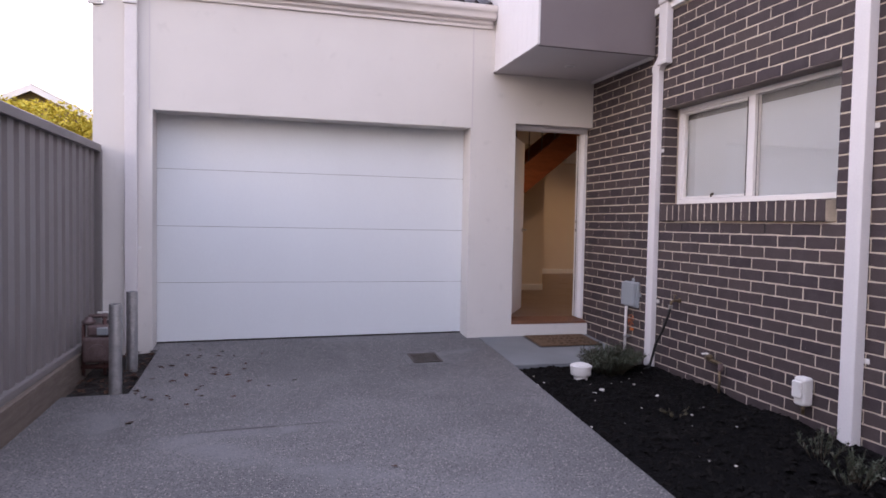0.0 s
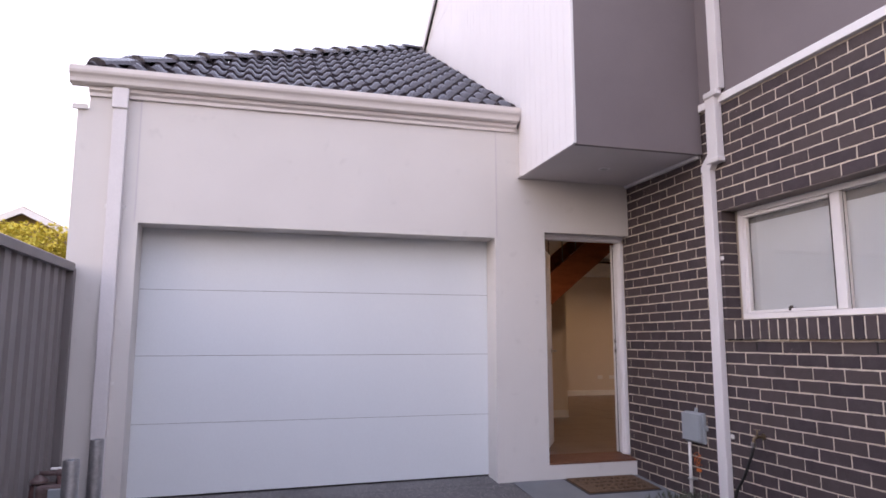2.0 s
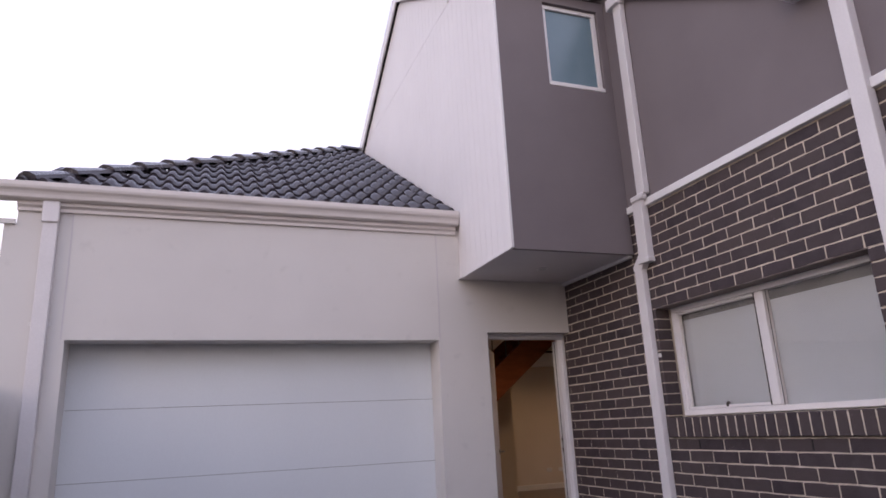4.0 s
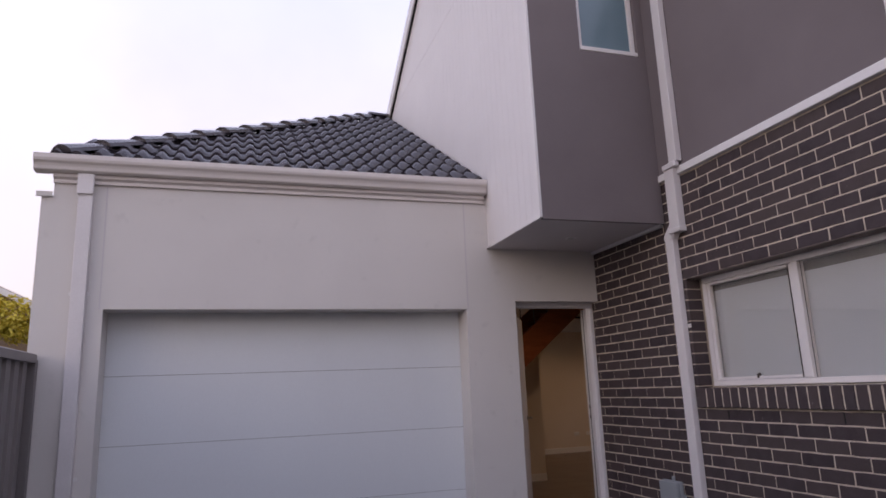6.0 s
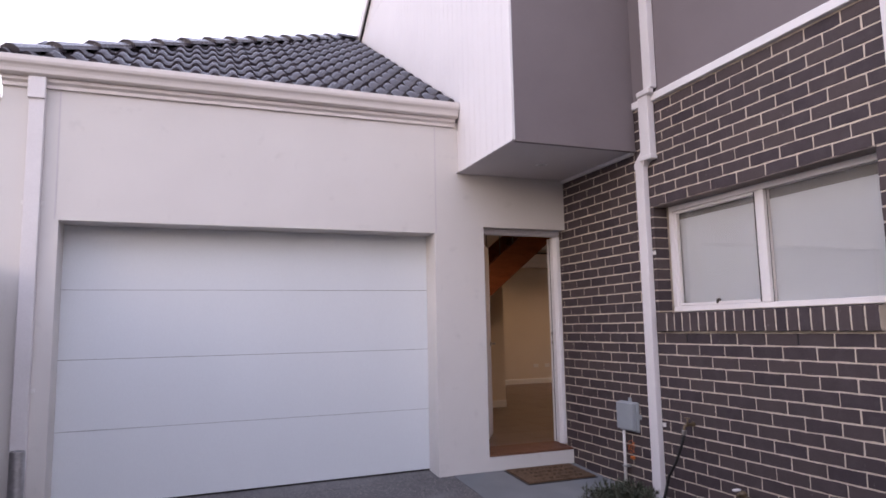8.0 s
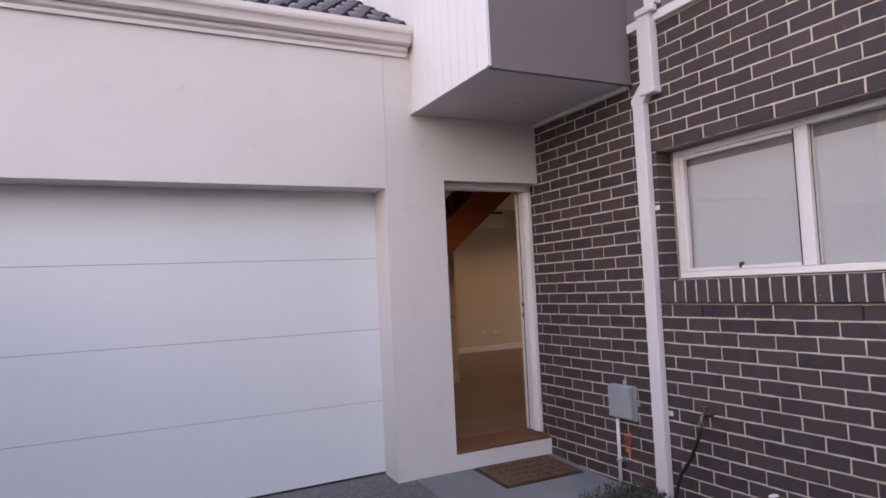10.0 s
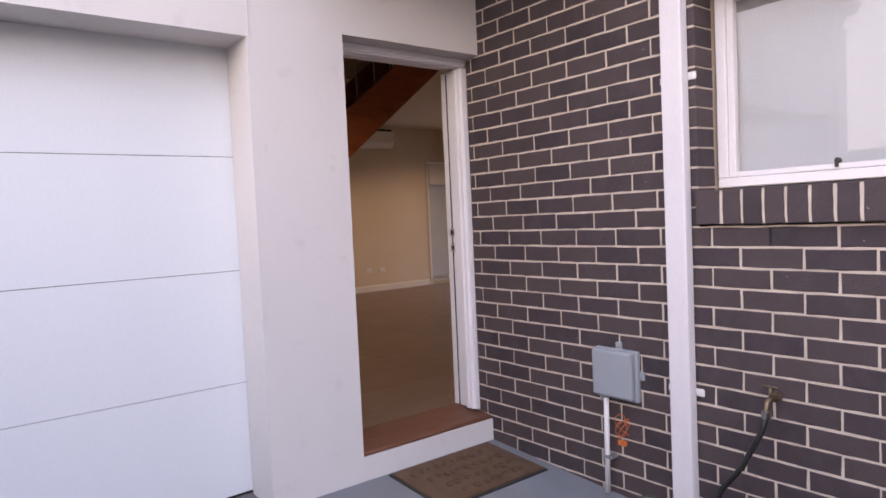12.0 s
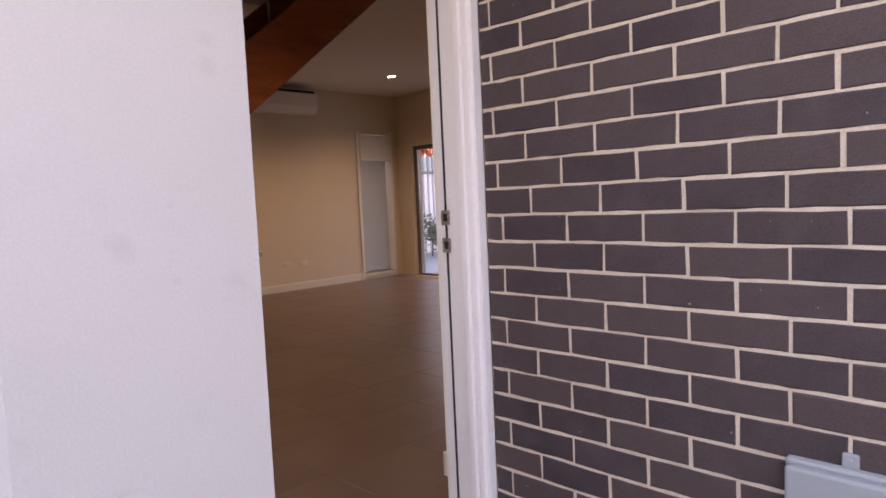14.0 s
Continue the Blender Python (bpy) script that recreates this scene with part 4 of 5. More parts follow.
for nm, bx in (("architrave", (4.33, 4.379, RYB - 0.022, RYB - 0.001, FZ, 2.34)), ("architrave", (4.961, 5.01, RYB - 0.022, RYB - 0.001, FZ, 2.34)),
               ("sill", (4.38, 4.96, RYB - 0.02, RYB + 0.12, 0.20, 0.24)), ("frame_side", (4.382, 4.42, RYB + 0.10, RYB + 0.15, 0.241, 2.285)),
               ("frame_side", (4.92, 4.958, RYB + 0.10, RYB + 0.15, 0.241, 2.285)), ("frame_bottom", (4.421, 4.919, RYB + 0.10, RYB + 0.15, 0.241, 0.29)), ("frame_rail", (4.421, 4.919, RYB + 0.10, RYB + 0.15, 0.95, 0.99))):
    part(nm, box(*bx, 0.003), M_TRIM, lw)
p = part("pane", box(4.419, 4.921, RYB + 0.122, RYB + 0.126, 0.288, 2.284), M_GLASS, lw)
p.visible_shadow = False
bl = thing("roller_blind", (4.67, RYB + 0.06, 0.3), "pale roller blind drawn down in the living room", "blind")
part("fabric", box(4.43, 4.91, RYB + 0.05, RYB + 0.053, 0.31, 1.9), M_BLIND, bl)
part("cassette", box(4.39, 4.955, RYB - 0.03, RYB + 0.05, 1.9, 2.27, 0.006), M_TRIM, bl, "boxed pelmet")
part("bottom_rail", box(4.43, 4.91, RYB + 0.043, RYB + 0.06, 0.285, 0.31, 0.004), M_CHROME, bl)

# sliding door
sd = thing("sliding_door", (RX + 0.1, 4.8, FZ), "brown aluminium framed glass sliding door to the courtyard", "sliding door")
for nm, bx in (("frame_side", (RX + 0.05, RX + 0.13, 5.96, 6.028, FZ + 0.001, 2.098)), ("frame_side", (RX + 0.05, RX + 0.13, 3.602, 3.66, FZ + 0.001, 2.098)),
               ("frame_top", (RX + 0.05, RX + 0.13, 3.661, 5.959, 2.04, 2.098)), ("track", (RX + 0.05, RX + 0.13, 3.661, 5.959, FZ + 0.001, FZ + 0.03)), ("stile", (RX + 0.06, RX + 0.10, 4.73, 4.79, FZ + 0.031, 2.039))):
    part(nm, box(*bx, 0.003), M_LINTEL, sd)
for a0, a1 in ((3.661, 4.729), (4.791, 5.959)):
    p = part("pane", box(RX + 0.078, RX + 0.083, a0, a1, FZ + 0.031, 2.039), M_GLASS, sd)
    p.visible_shadow = False
# courtyard beyond
solid("courtyard_paving", box(RX + 0.201, 14.0, 1.0, 14.0, -0.2, 0.02), M_SLAB, "grey concrete courtyard paving", "paving")
solid("wall_courtyard", box(RX + 0.21, 6.01, 6.7545, 7.0, -0.2, 2.9), M_MORTAR, "dark brick return wall in the courtyard", "brick wall")
wall_court = bpy.data.objects["wall_courtyard"]
cf = thing("courtyard_fence", (9.9, 9.0, 0.02), "pale ribbed steel fence across the courtyard", "fence")
for i in range(38):
    part("rib", box(7.2 + i * 0.16, 7.2 + i * 0.16 + 0.11, 9.97, 10.03, 0.03, 1.9, 0.01), M_PIPE, cf)
    part("upper_rib", box(7.2 + i * 0.16, 7.2 + i * 0.16 + 0.07, 9.99, 10.03, 1.961, 2.32, 0.008), M_BOX, cf, "grey upper slat")
part("sheet", box(6.7, 13.5, 10.035, 10.05, 0.02, 2.3), M_PIPE, cf)
part("rail", box(6.7, 13.5, 9.95, 10.06, 1.9, 1.96, 0.006), M_FENCE, cf)


def leaf_mass(bm, centre, size, count, leaf, seed, floor_z=None, ball=True):
    """Many small pointed leaves scattered through an uneven crown."""
    rnd = random.Random(seed)
    lumps = [(Vector((rnd.uniform(-0.6, 0.6), rnd.uniform(-0.6, 0.6), rnd.uniform(-0.5, 0.6))), rnd.uniform(0.3, 0.55)) for _ in range(9)]
    for _ in range(count):
        c, r = rnd.choice(lumps)
        d = Vector((rnd.gauss(0, 1), rnd.gauss(0, 1), rnd.gauss(0, 1))).normalized() * r * rnd.uniform(0.6, 1.05)
        q = c + d
        p = Vector(centre) + Vector((q.x * size[0], q.y * size[1], q.z * size[2]))
        if floor_z is not None and p.z < floor_z:
            continue
        rot = Euler((rnd.uniform(-1.2, 1.2), rnd.uniform(-1.2, 1.2), rnd.uniform(0, 6.3))).to_matrix()
        k = leaf * rnd.uniform(0.6, 1.3)
        vs = [bm.verts.new(p + rot @ Vector(v)) for v in ((0, 0, 0), (k * 0.3, k * 0.5, k * 0.08), (0, k, 0), (-k * 0.3, k * 0.5, k * 0.08))]
        bm.faces.new(vs)
    return bm


ct = thing("courtyard_shrub", (8.65, 9.3, 0.02), "grey-green shrub against the courtyard fence", "shrub")
part("stem", tube([(8.65, 9.3, 0.02), (8.67, 9.3, 0.4)], 0.02, 6), M_BARK, ct)
part("foliage", leaf_mass(bmesh.new(), (8.65, 9.3, 0.5), (0.4, 0.4, 0.5), 500, 0.09, 4), M_LEAF, ct)
ct = thing("red_tree", (10.0, 11.2, -0.3), "autumn tree with red leaves behind the fence", "tree")
part("trunk", tube([(10.0, 11.2, -0.3), (10.1, 11.2, 1.2), (10.0, 11.25, 2.4)], 0.09, 8, r1=0.04), M_BARK, ct)
part("crown", leaf_mass(bmesh.new(), (10.0, 11.2, 2.75), (1.9, 1.2, 0.9), 2500, 0.16, 5), M_RED, ct)

# air conditioner, lights, outlets
ac = thing("air_conditioner", (3.08, RYB - 0.1, 2.5), "white wall-mounted split air conditioner", "air conditioner")
part("body", prism([(RYB - 0.002, 2.50), (RYB - 0.002, 2.76), (RYB - 0.19, 2.76), (RYB - 0.215, 2.76), (RYB - 0.215, 2.60), (RYB - 0.16, 2.505)], "x", 2.6, 3.57), M_TRIM, ac)
part("louvre", prism([(RYB - 0.163, 2.512), (RYB - 0.216, 2.598), (RYB - 0.222, 2.594), (RYB - 0.169, 2.508)], "x", 2.65, 3.52), M_TRIM, ac, "slim air outlet flap")
part("intake", box(2.63, 3.54, RYB - 0.18, RYB - 0.02, 2.7605, 2.80), M_DARK, ac, "dark strip along the top")
# the first is in view; unseen ones are added to brighten the room
for x, y in ((3.97, 5.07), (3.97, 2.2), (0.3, 1.3), (2.2, 5.07)):
    d = thing("downlight", (x, y, CZ), "round recessed ceiling downlight, lit; some are unseen and added to light the room", "downlight", group="living room downlights")
    part("ring", lathe([(0.045, -0.0005), (0.058, -0.001), (0.055, -0.007), (0.045, -0.006)], (x, y, CZ), seg=20), M_WHITE, d)
    part("lens", lathe([(0.046, -0.0065), (0.042, -0.011)], (x, y, CZ), seg=20), M_LAMP, d, "glowing warm lens")
    lamp = new("downlight_lamp", bpy.data.lights.new("downlight_lamp", "SPOT"))
    lamp.data.energy, lamp.data.spot_size, lamp.data.spot_blend, lamp.data.color, lamp.data.shadow_soft_size = 46.0, radians(140), 0.9, (1.0, 0.62, 0.31), 0.05
    lamp.matrix_world = look((x, y, CZ - 0.03), (x, y + 0.001, 0))
for x in (3.08, 3.34):
    o = thing("power_outlet", (x, RYB, 0.5), "white double power outlet on the wall", "power outlet", group="outlets")
    part("plate", box(x - 0.057, x + 0.057, RYB - 0.010, RYB - 0.001, 0.465, 0.537, 0.003), M_TRIM, o)
    for s in (-1, 1):
        part("switch", box(x + s * 0.03 - 0.006, x + s * 0.03 + 0.006, RYB - 0.013, RYB - 0.0102, 0.505, 0.523, 0.001), M_WHITE, o)

# ---- steel fence ----
fence = thing("boundary_fence", (-4.85, -3.0, -0.1), "taupe ribbed steel boundary fence on a timber plinth", "fence")
FXF = -4.942


def fence_sheet(ya, yb):
    """A ribbed steel sheet between two posts."""
    b = bmesh.new()
    k, pitch = 0, 0.19
    pts = []
    y = ya
    while y > yb:
        for dy, dx in ((0.0, 0.0), (0.05, 0.0), (0.068, 0.036), (0.168, 0.036)):
            if y - dy > yb:
                pts.append((FXF + dx, y - dy))
        y -= pitch
    pts.append((FXF, yb))
    b.free()
    return prism(pts + [(x - 0.0022, y) for x, y in reversed(pts)], "z", 0.12, 1.79)


posts = [-0.034, -2.52, -4.96, -7.4, -9.84]
for ya, yb in zip(posts, posts[1:]):
    part("sheet", fence_sheet(ya - 0.03, yb + 0.03), M_FENCE, fence)
    part("top_rail", prism([(-4.96, 1.765), (-4.96, 1.825), (-4.945, 1.835), (-4.885, 1.835), (-4.87, 1.825), (-4.87, 1.765)], "y", ya - 0.002, yb + 0.002), M_FENCE, fence)
    part("bottom_rail", box(-4.96, -4.875, yb + 0.031, ya - 0.031, 0.085, 0.135, 0.004), M_FENCE, fence)
    part("plinth", box(-4.92, -4.845, yb + 0.031, ya - 0.031, -0.16, 0.084, 0.006), M_SLEEPER, fence, "weathered timber plinth board")
for y in posts:
    part("post", box(-4.965, -4.868, y - 0.03, y + 0.03, -0.2, 1.79, 0.004), M_FENCE, fence)

# ---- bollards and gas meter ----
for x, y, h in ((-4.50, -1.27, 0.545), (-4.515, -0.58, 0.565)):
    bo = thing("bollard", (x, y, fall(y)), "short galvanised steel bollard guarding the gas meter", "bollard", group="meter bollards")
    part("tube", lathe([(0.045, -0.1), (0.045, h - fall(y) - 0.02), (0.043, h - fall(y) - 0.005), (0.039, h - fall(y) - 0.005), (0.039, h - fall(y) - 0.05)], (x, y, fall(y)), seg=24), M_GALV, bo)
    part("cap", lathe([(0.0385, h - fall(y) - 0.04), (0.030, h - fall(y) - 0.012), (0.005, h - fall(y) - 0.002)], (x, y, fall(y)), seg=20), M_SLAB, bo, "domed concrete fill")
gx, gy = -4.735, -0.78
gm = thing("gas_meter", (gx, gy, fall(gy)), "brown-grey gas meter with pipes beside the fence", "gas meter")
b = box(gx - 0.09, gx + 0.14, gy - 0.10, gy + 0.10, 0.02, 0.23, 0.03, seg=3)
b = box(gx - 0.06, gx + 0.12, gy - 0.085, gy + 0.085, 0.231, 0.32, 0.02, b, seg=2)
part("body", b, M_METER, gm)
part("diaphragm_plate", lathe([(0.062, 0.0), (0.058, -0.014), (0.02, -0.02)], (gx + 0.02, gy - 0.10, 0.115), "y", 20), M_METER, gm)
part("dial", box(gx + 0.02, gx + 0.10, gy - 0.112, gy - 0.086, 0.245, 0.305, 0.006), M_BOX, gm, "pale index window")
part("regulator", lathe([(0.02, -0.02), (0.055, 0.0), (0.055, 0.015), (0.03, 0.035), (0.022, 0.05)], (gx - 0.06, gy, 0.33), seg=18), M_METER, gm)
part("union_nut", lathe([(0.024, 0.0), (0.024, 0.03)], (gx + 0.06, gy, 0.32), seg=6), M_HOSE, gm)
for dx, z1 in ((-0.095, 0.32), (0.06, 0.37)):
    part("riser", tube([(gx + dx, gy - 0.02, -0.09), (gx + dx, gy - 0.02, z1)], 0.014, 10), M_REDPIPE, gm)
part("cross_pipe", tube([(gx - 0.06, gy, 0.385), (gx + 0.07, gy, 0.385)], 0.016, 10), M_METER, gm)
part("valve", lathe([(0.024, -0.02), (0.03, 0.0), (0.024, 0.02)], (gx + 0.06, gy, 0.385), "x", 14), M_METER, gm)
part("valve_handle", box(gx + 0.0, gx + 0.11, gy - 0.012, gy + 0.012, 0.405, 0.42, 0.004), M_PVC, gm, "white valve lever")
part("base_pipe", tube([(gx - 0.12, gy - 0.02, -0.02), (gx + 0.12, gy - 0.02, -0.02)], 0.02, 10), M_REDPIPE, gm)

# ---- drain grate ----
gr = thing("drain_grate", (-2.0, -0.7, fall(-0.7)), "square rusty drain grate in the driveway", "drain grate")
gx0, gx1, gy0, gy1 = -2.14, -1.87, -0.86, -0.56


def drape(bm):
    """Lets a flat piece follow the fall of the paving."""
    for v in bm.verts:
        v.co.z += fall(v.co.y) + lean(v.co.x)
    return bm


part("surround", drape(prism([(-2.19, -0.91), (-1.98, -0.93), (-1.82, -0.91), (-1.80, -0.75), (-1.815, -0.53), (-1.95, -0.50), (-2.17, -0.51), (-2.20, -0.72)], "z", -0.02, 0.003)), M_AGG, gr, "smooth mortar surround")
b = box(gx0, gx1, gy0, gy0 + 0.022, 0.001, 0.013, 0.002)
b = box(gx0, gx1, gy1 - 0.022, gy1, 0.001, 0.013, 0.002, b)
b = box(gx0, gx0 + 0.018, gy0 + 0.022, gy1 - 0.022, 0.001, 0.013, 0.002, b)
b = box(gx1 - 0.018, gx1, gy0 + 0.022, gy1 - 0.022, 0.001, 0.013, 0.002, b)
part("rim", drape(b), M_RUST, gr)
part("pit", drape(box(gx0 + 0.018, gx1 - 0.018, gy0 + 0.022, gy1 - 0.022, 0.002, 0.006)), M_DARK, gr, "dark pit")
for i in range(9):
    y = gy0 + 0.036 + i * 0.0285
    part("bar", drape(box(gx0 + 0.019, gx1 - 0.019, y - 0.007, y + 0.007, 0.0045, 0.011)), M_RUST, gr)

# ---- doormat ----
def ground_box(x0, x1, y0, y1, h0, h1):
    """A low slab that follows the fall of the paving."""
    b = bmesh.new()
    cor = ((x0, y0), (x1, y0), (x1, y1), (x0, y1))
    lo = [b.verts.new((x, y, fall(y) + h0)) for x, y in cor]
    hi = [b.verts.new((x, y, fall(y) + h1)) for x, y in cor]
    for k in range(4):
        b.faces.new((lo[k], lo[(k + 1) % 4], hi[(k + 1) % 4], hi[k]))
    b.faces.new(lo[::-1])
    b.faces.new(hi)
    return b


mat = thing("doormat", (-0.42, -0.26, fall(-0.3)), "worn brown coir doormat with faded dark lettering", "doormat")
part("backing", ground_box(-0.765, -0.07, -0.50, -0.025, 0.004, 0.010), M_HOSE, mat, "black rubber edge")
part("mat_surface", ground_box(-0.75, -0.085, -0.485, -0.04, 0.010, 0.020), M_MAT, mat)
rnd = random.Random(11)
for row, y in enumerate((-0.125, -0.225, -0.325, -0.415)):
    x = -0.68 + 0.04 * row
    while x < -0.17:
        k = rnd.uniform(0.02, 0.045)
        pts = [(x + k * 0.5 * math.cos(a), y + 0.022 * math.sin(a) + rnd.uniform(-0.006, 0.006), fall(y) + 0.0205) for a in np.linspace(0.3, rnd.uniform(3.5, 5.8), 7)]
        part("letter", tube(pts, 0.0045, 5), M_MATDARK, mat, "faded dark stroke of script")
        x += k + rnd.uniform(0.012, 0.03)

# ---- meter box and conduit ----
mb = thing("junction_box", (-0.05, -0.9, 0.4), "grey plastic junction box on the brick wall", "junction box")
part("back", box(-0.03, -0.001, -1.05, -0.805, 0.412, 0.655, 0.008, seg=2), M_BOX, mb)
part("lid", box(-0.066, -0.031, -1.038, -0.814, 0.428, 0.648, 0.008, seg=2), M_BOX, mb)
for y, z in ((-0.935, 0.666), (-1.058, 0.54), (-0.835, 0.405)):
    b = box(-0.014, -0.001, y - 0.017, y + 0.017, z - 0.02, z + 0.02, 0.003)
    b = lathe([(0.006, -0.019), (0.007, -0.014)], (0.0, y, z + 0.004), "x", 8, b)
    part("lug", b, M_BOX, mb)
part("conduit", tube([(-0.04, -0.875, 0.41), (-0.04, -0.872, 0.2), (-0.04, -0.868, -0.06)], 0.013, 12), M_PVC, mb, "white plastic conduit")
part("saddle", box(-0.056, -0.001, -0.908, -0.85, 0.115, 0.131, 0.004), M_GALV, mb, "galvanised conduit saddle")
wire = []
for i in range(30):
    a = i * 0.75
    wire.append((-0.03 - 0.012 * math.sin(a * 1.7), -0.955 + 0.035 * math.cos(a), 0.26 + 0.05 * math.sin(a * 0.8) + 0.0012 * i))
part("cord", tube(wire, 0.0022, 5), M_ORANGE, mb, "loose orange cord")
part("tape", box(-0.024, -0.002, -0.965, -0.92, 0.185, 0.21, 0.004), M_ORANGE, mb, "orange tape")

# ---- taps ----
tp = thing("garden_tap", (-0.05, -1.67, 0.5), "brass garden tap with a black hose fitted", "garden tap")
b = lathe([(0.022, 0.0), (0.022, -0.008), (0.011, -0.01), (0.011, -0.07)], (0.0, -1.675, 0.56), "x", 12)
b = tube([(-0.06, -1.675, 0.56), (-0.085, -1.675, 0.55), (-0.09, -1.675, 0.52)], 0.011, 10, b)
part("body", b, M_BRASS, tp)
b = tube([(-0.055, -1.675, 0.56), (-0.055, -1.675, 0.605)], 0.007, 8)
b = box(-0.062, -0.048, -1.705, -1.645, 0.603, 0.612, 0.003, b)
part("handle", b, M_BRASS, tp)
part("collar", lathe([(0.016, -0.03), (0.018, -0.02), (0.018, 0.0), (0.012, 0.004)], (-0.09, -1.675, 0.52), seg=12), M_CHROME, tp)
part("hose", tube([(-0.09, -1.675, 0.51), (-0.095, -1.66, 0.44), (-0.1, -1.58, 0.28), (-0.10, -1.49, 0.16), (-0.10, -1.45, 0.05), (-0.12, -1.43, -0.06), (-0.2, -1.42, -0.1)], 0.0115, 10), M_HOSE, tp, "black rubber hose")
tp = thing("low_tap", (-0.06, -2.2, -0.1), "old brass stop tap on a copper riser", "tap")
part("riser", tube([(-0.045, -2.27, -0.14), (-0.045, -2.27, 0.13)], 0.011, 10), M_BRASS, tp)
b = tube([(-0.045, -2.29, 0.14), (-0.05, -2.2, 0.15), (-0.06, -2.12, 0.16)], 0.017, 10)
b = lathe([(0.018, -0.02), (0.03, 0.0), (0.03, 0.015), (0.014, 0.03)], (-0.055, -2.16, 0.165), "z", 14, b)
part("body", b, M_BRASS, tp)
part("elbow", lathe([(0.019, -0.03), (0.022, -0.02), (0.022, 0.02), (0.017, 0.03)], (-0.045, -2.28, 0.12), seg=12), M_METER, tp)
part("handle", box(-0.09, -0.035, -2.13, -2.10, 0.185, 0.198, 0.004), M_PVC, tp)

# white outlet housing
wo = thing("outlet_housing", (-0.05, -3.04, 0.0), "white plastic outlet housing low on the bricks", "outlet box")
part("body", box(-0.085, -0.003, -3.135, -3.04, 0.045, 0.235, 0.022, seg=3), M_PVC, wo)
part("cover", box(-0.105, -0.086, -3.125, -3.05, 0.1, 0.21, 0.008, seg=2), M_PVC, wo)
part("spout", tube([(-0.045, -3.09, 0.05), (-0.045, -3.09, -0.01)], 0.012, 10), M_BRASS, wo)

# white inspection cap in the bed
cx, cy, cz = -0.895, -1.64, -0.12
pc = thing("inspection_cap", (cx, cy, cz), "white plastic drain inspection cap in the mulch", "drain cap")
part("pipe", lathe([(0.056, -0.05), (0.056, 0.072)], (cx, cy, cz), seg=28), M_PVC, pc)
part("collar", lathe([(0.057, 0.06), (0.078, 0.068), (0.085, 0.078), (0.085, 0.146), (0.083, 0.149), (0.074, 0.149), (0.072, 0.138)], (cx, cy, cz), seg=32), M_PVC, pc)
part("rim", lathe([(0.0855, 0.128), (0.090, 0.130), (0.090, 0.148), (0.0855, 0.150)], (cx, cy, cz), seg=32), M_PVC, pc)
part("lid", lathe([(0.071, 0.139), (0.071, 0.157), (0.068, 0.160), (0.02, 0.160)], (cx, cy, cz), seg=32), M_PVC, pc)

# ---- planting ----
def sprigs(base, n, height, spread, leaf, seed, width=0.12, lean=0.5):
    """Stems that fan out from a base and carry short needle leaves; returns stems and leaves."""
    rnd = random.Random(seed)
    stems, leaves = bmesh.new(), bmesh.new()
    for _ in range(n):
        a, k = rnd.uniform(0, 6.283), rnd.random() ** 0.5
        p0 = Vector(base) + Vector((math.cos(a), math.sin(a), 0)) * spread * 0.35 * k
        tip = Vector(base) + Vector((math.cos(a) * spread * k, math.sin(a) * spread * k, height * rnd.uniform(0.55, 1.0) * (1 - 0.4 * k)))
        mid = p0.lerp(tip, 0.5) + Vector((0, 0, height * 0.08))
        stems = tube([p0, mid, tip], 0.0022, 4, stems, r1=0.001)
        for i in range(26):
            t = rnd.uniform(0.25, 1.0)
            q = p0.lerp(mid, t * 2) if t < 0.5 else mid.lerp(tip, t * 2 - 1)
            d = Vector((rnd.gauss(0, 1), rnd.gauss(0, 1), rnd.uniform(0.1, 1.4))).normalized()
            s = d.cross(Vector((0.3, 0.2, 1))).normalized() * leaf * width
            k2 = leaf * rnd.uniform(0.6, 1.2)
            leaves.faces.new([leaves.verts.new(v) for v in (q - s, q + s, q + d * k2)])
    return stems, leaves


for i, (bx, by, n, h, sp, lf, mt, lab, nm) in enumerate((
        (-0.52, -1.44, 230, 0.33, 0.29, 0.04, M_LEAF, "grey-green rosemary-like shrub by the downpipe", "shrub"),
        (-0.33, -1.33, 120, 0.27, 0.22, 0.04, M_LEAF, "small grey-green shrub by the downpipe", "shrub"),
        (-0.55, -3.95, 20, 0.24, 0.24, 0.04, M_LEAF, "sparse green weed growing from the mulch", "weed"),
        (-0.42, -3.62, 14, 0.26, 0.14, 0.035, M_LEAF, "thin green weed in the mulch beside the wall", "weed"),
        (-0.70, -2.65, 6, 0.08, 0.16, 0.03, M_DRY, "low sparse weed in the mulch", "weed"))):
    t = thing(nm, (bx, by, bed_height(bx, by)), lab, "shrub" if nm == "shrub" else "weed")
    st, lv2 = sprigs((bx, by, bed_height(bx, by) - 0.01), n, h, sp, lf, 30 + i)
    tagged(part("stem", st, M_BARK, t), kind="stuff")
    tagged(part("foliage", lv2, mt, t), kind="stuff")

# mulch chips and pebbles
rnd = random.Random(3)
b = bmesh.new()
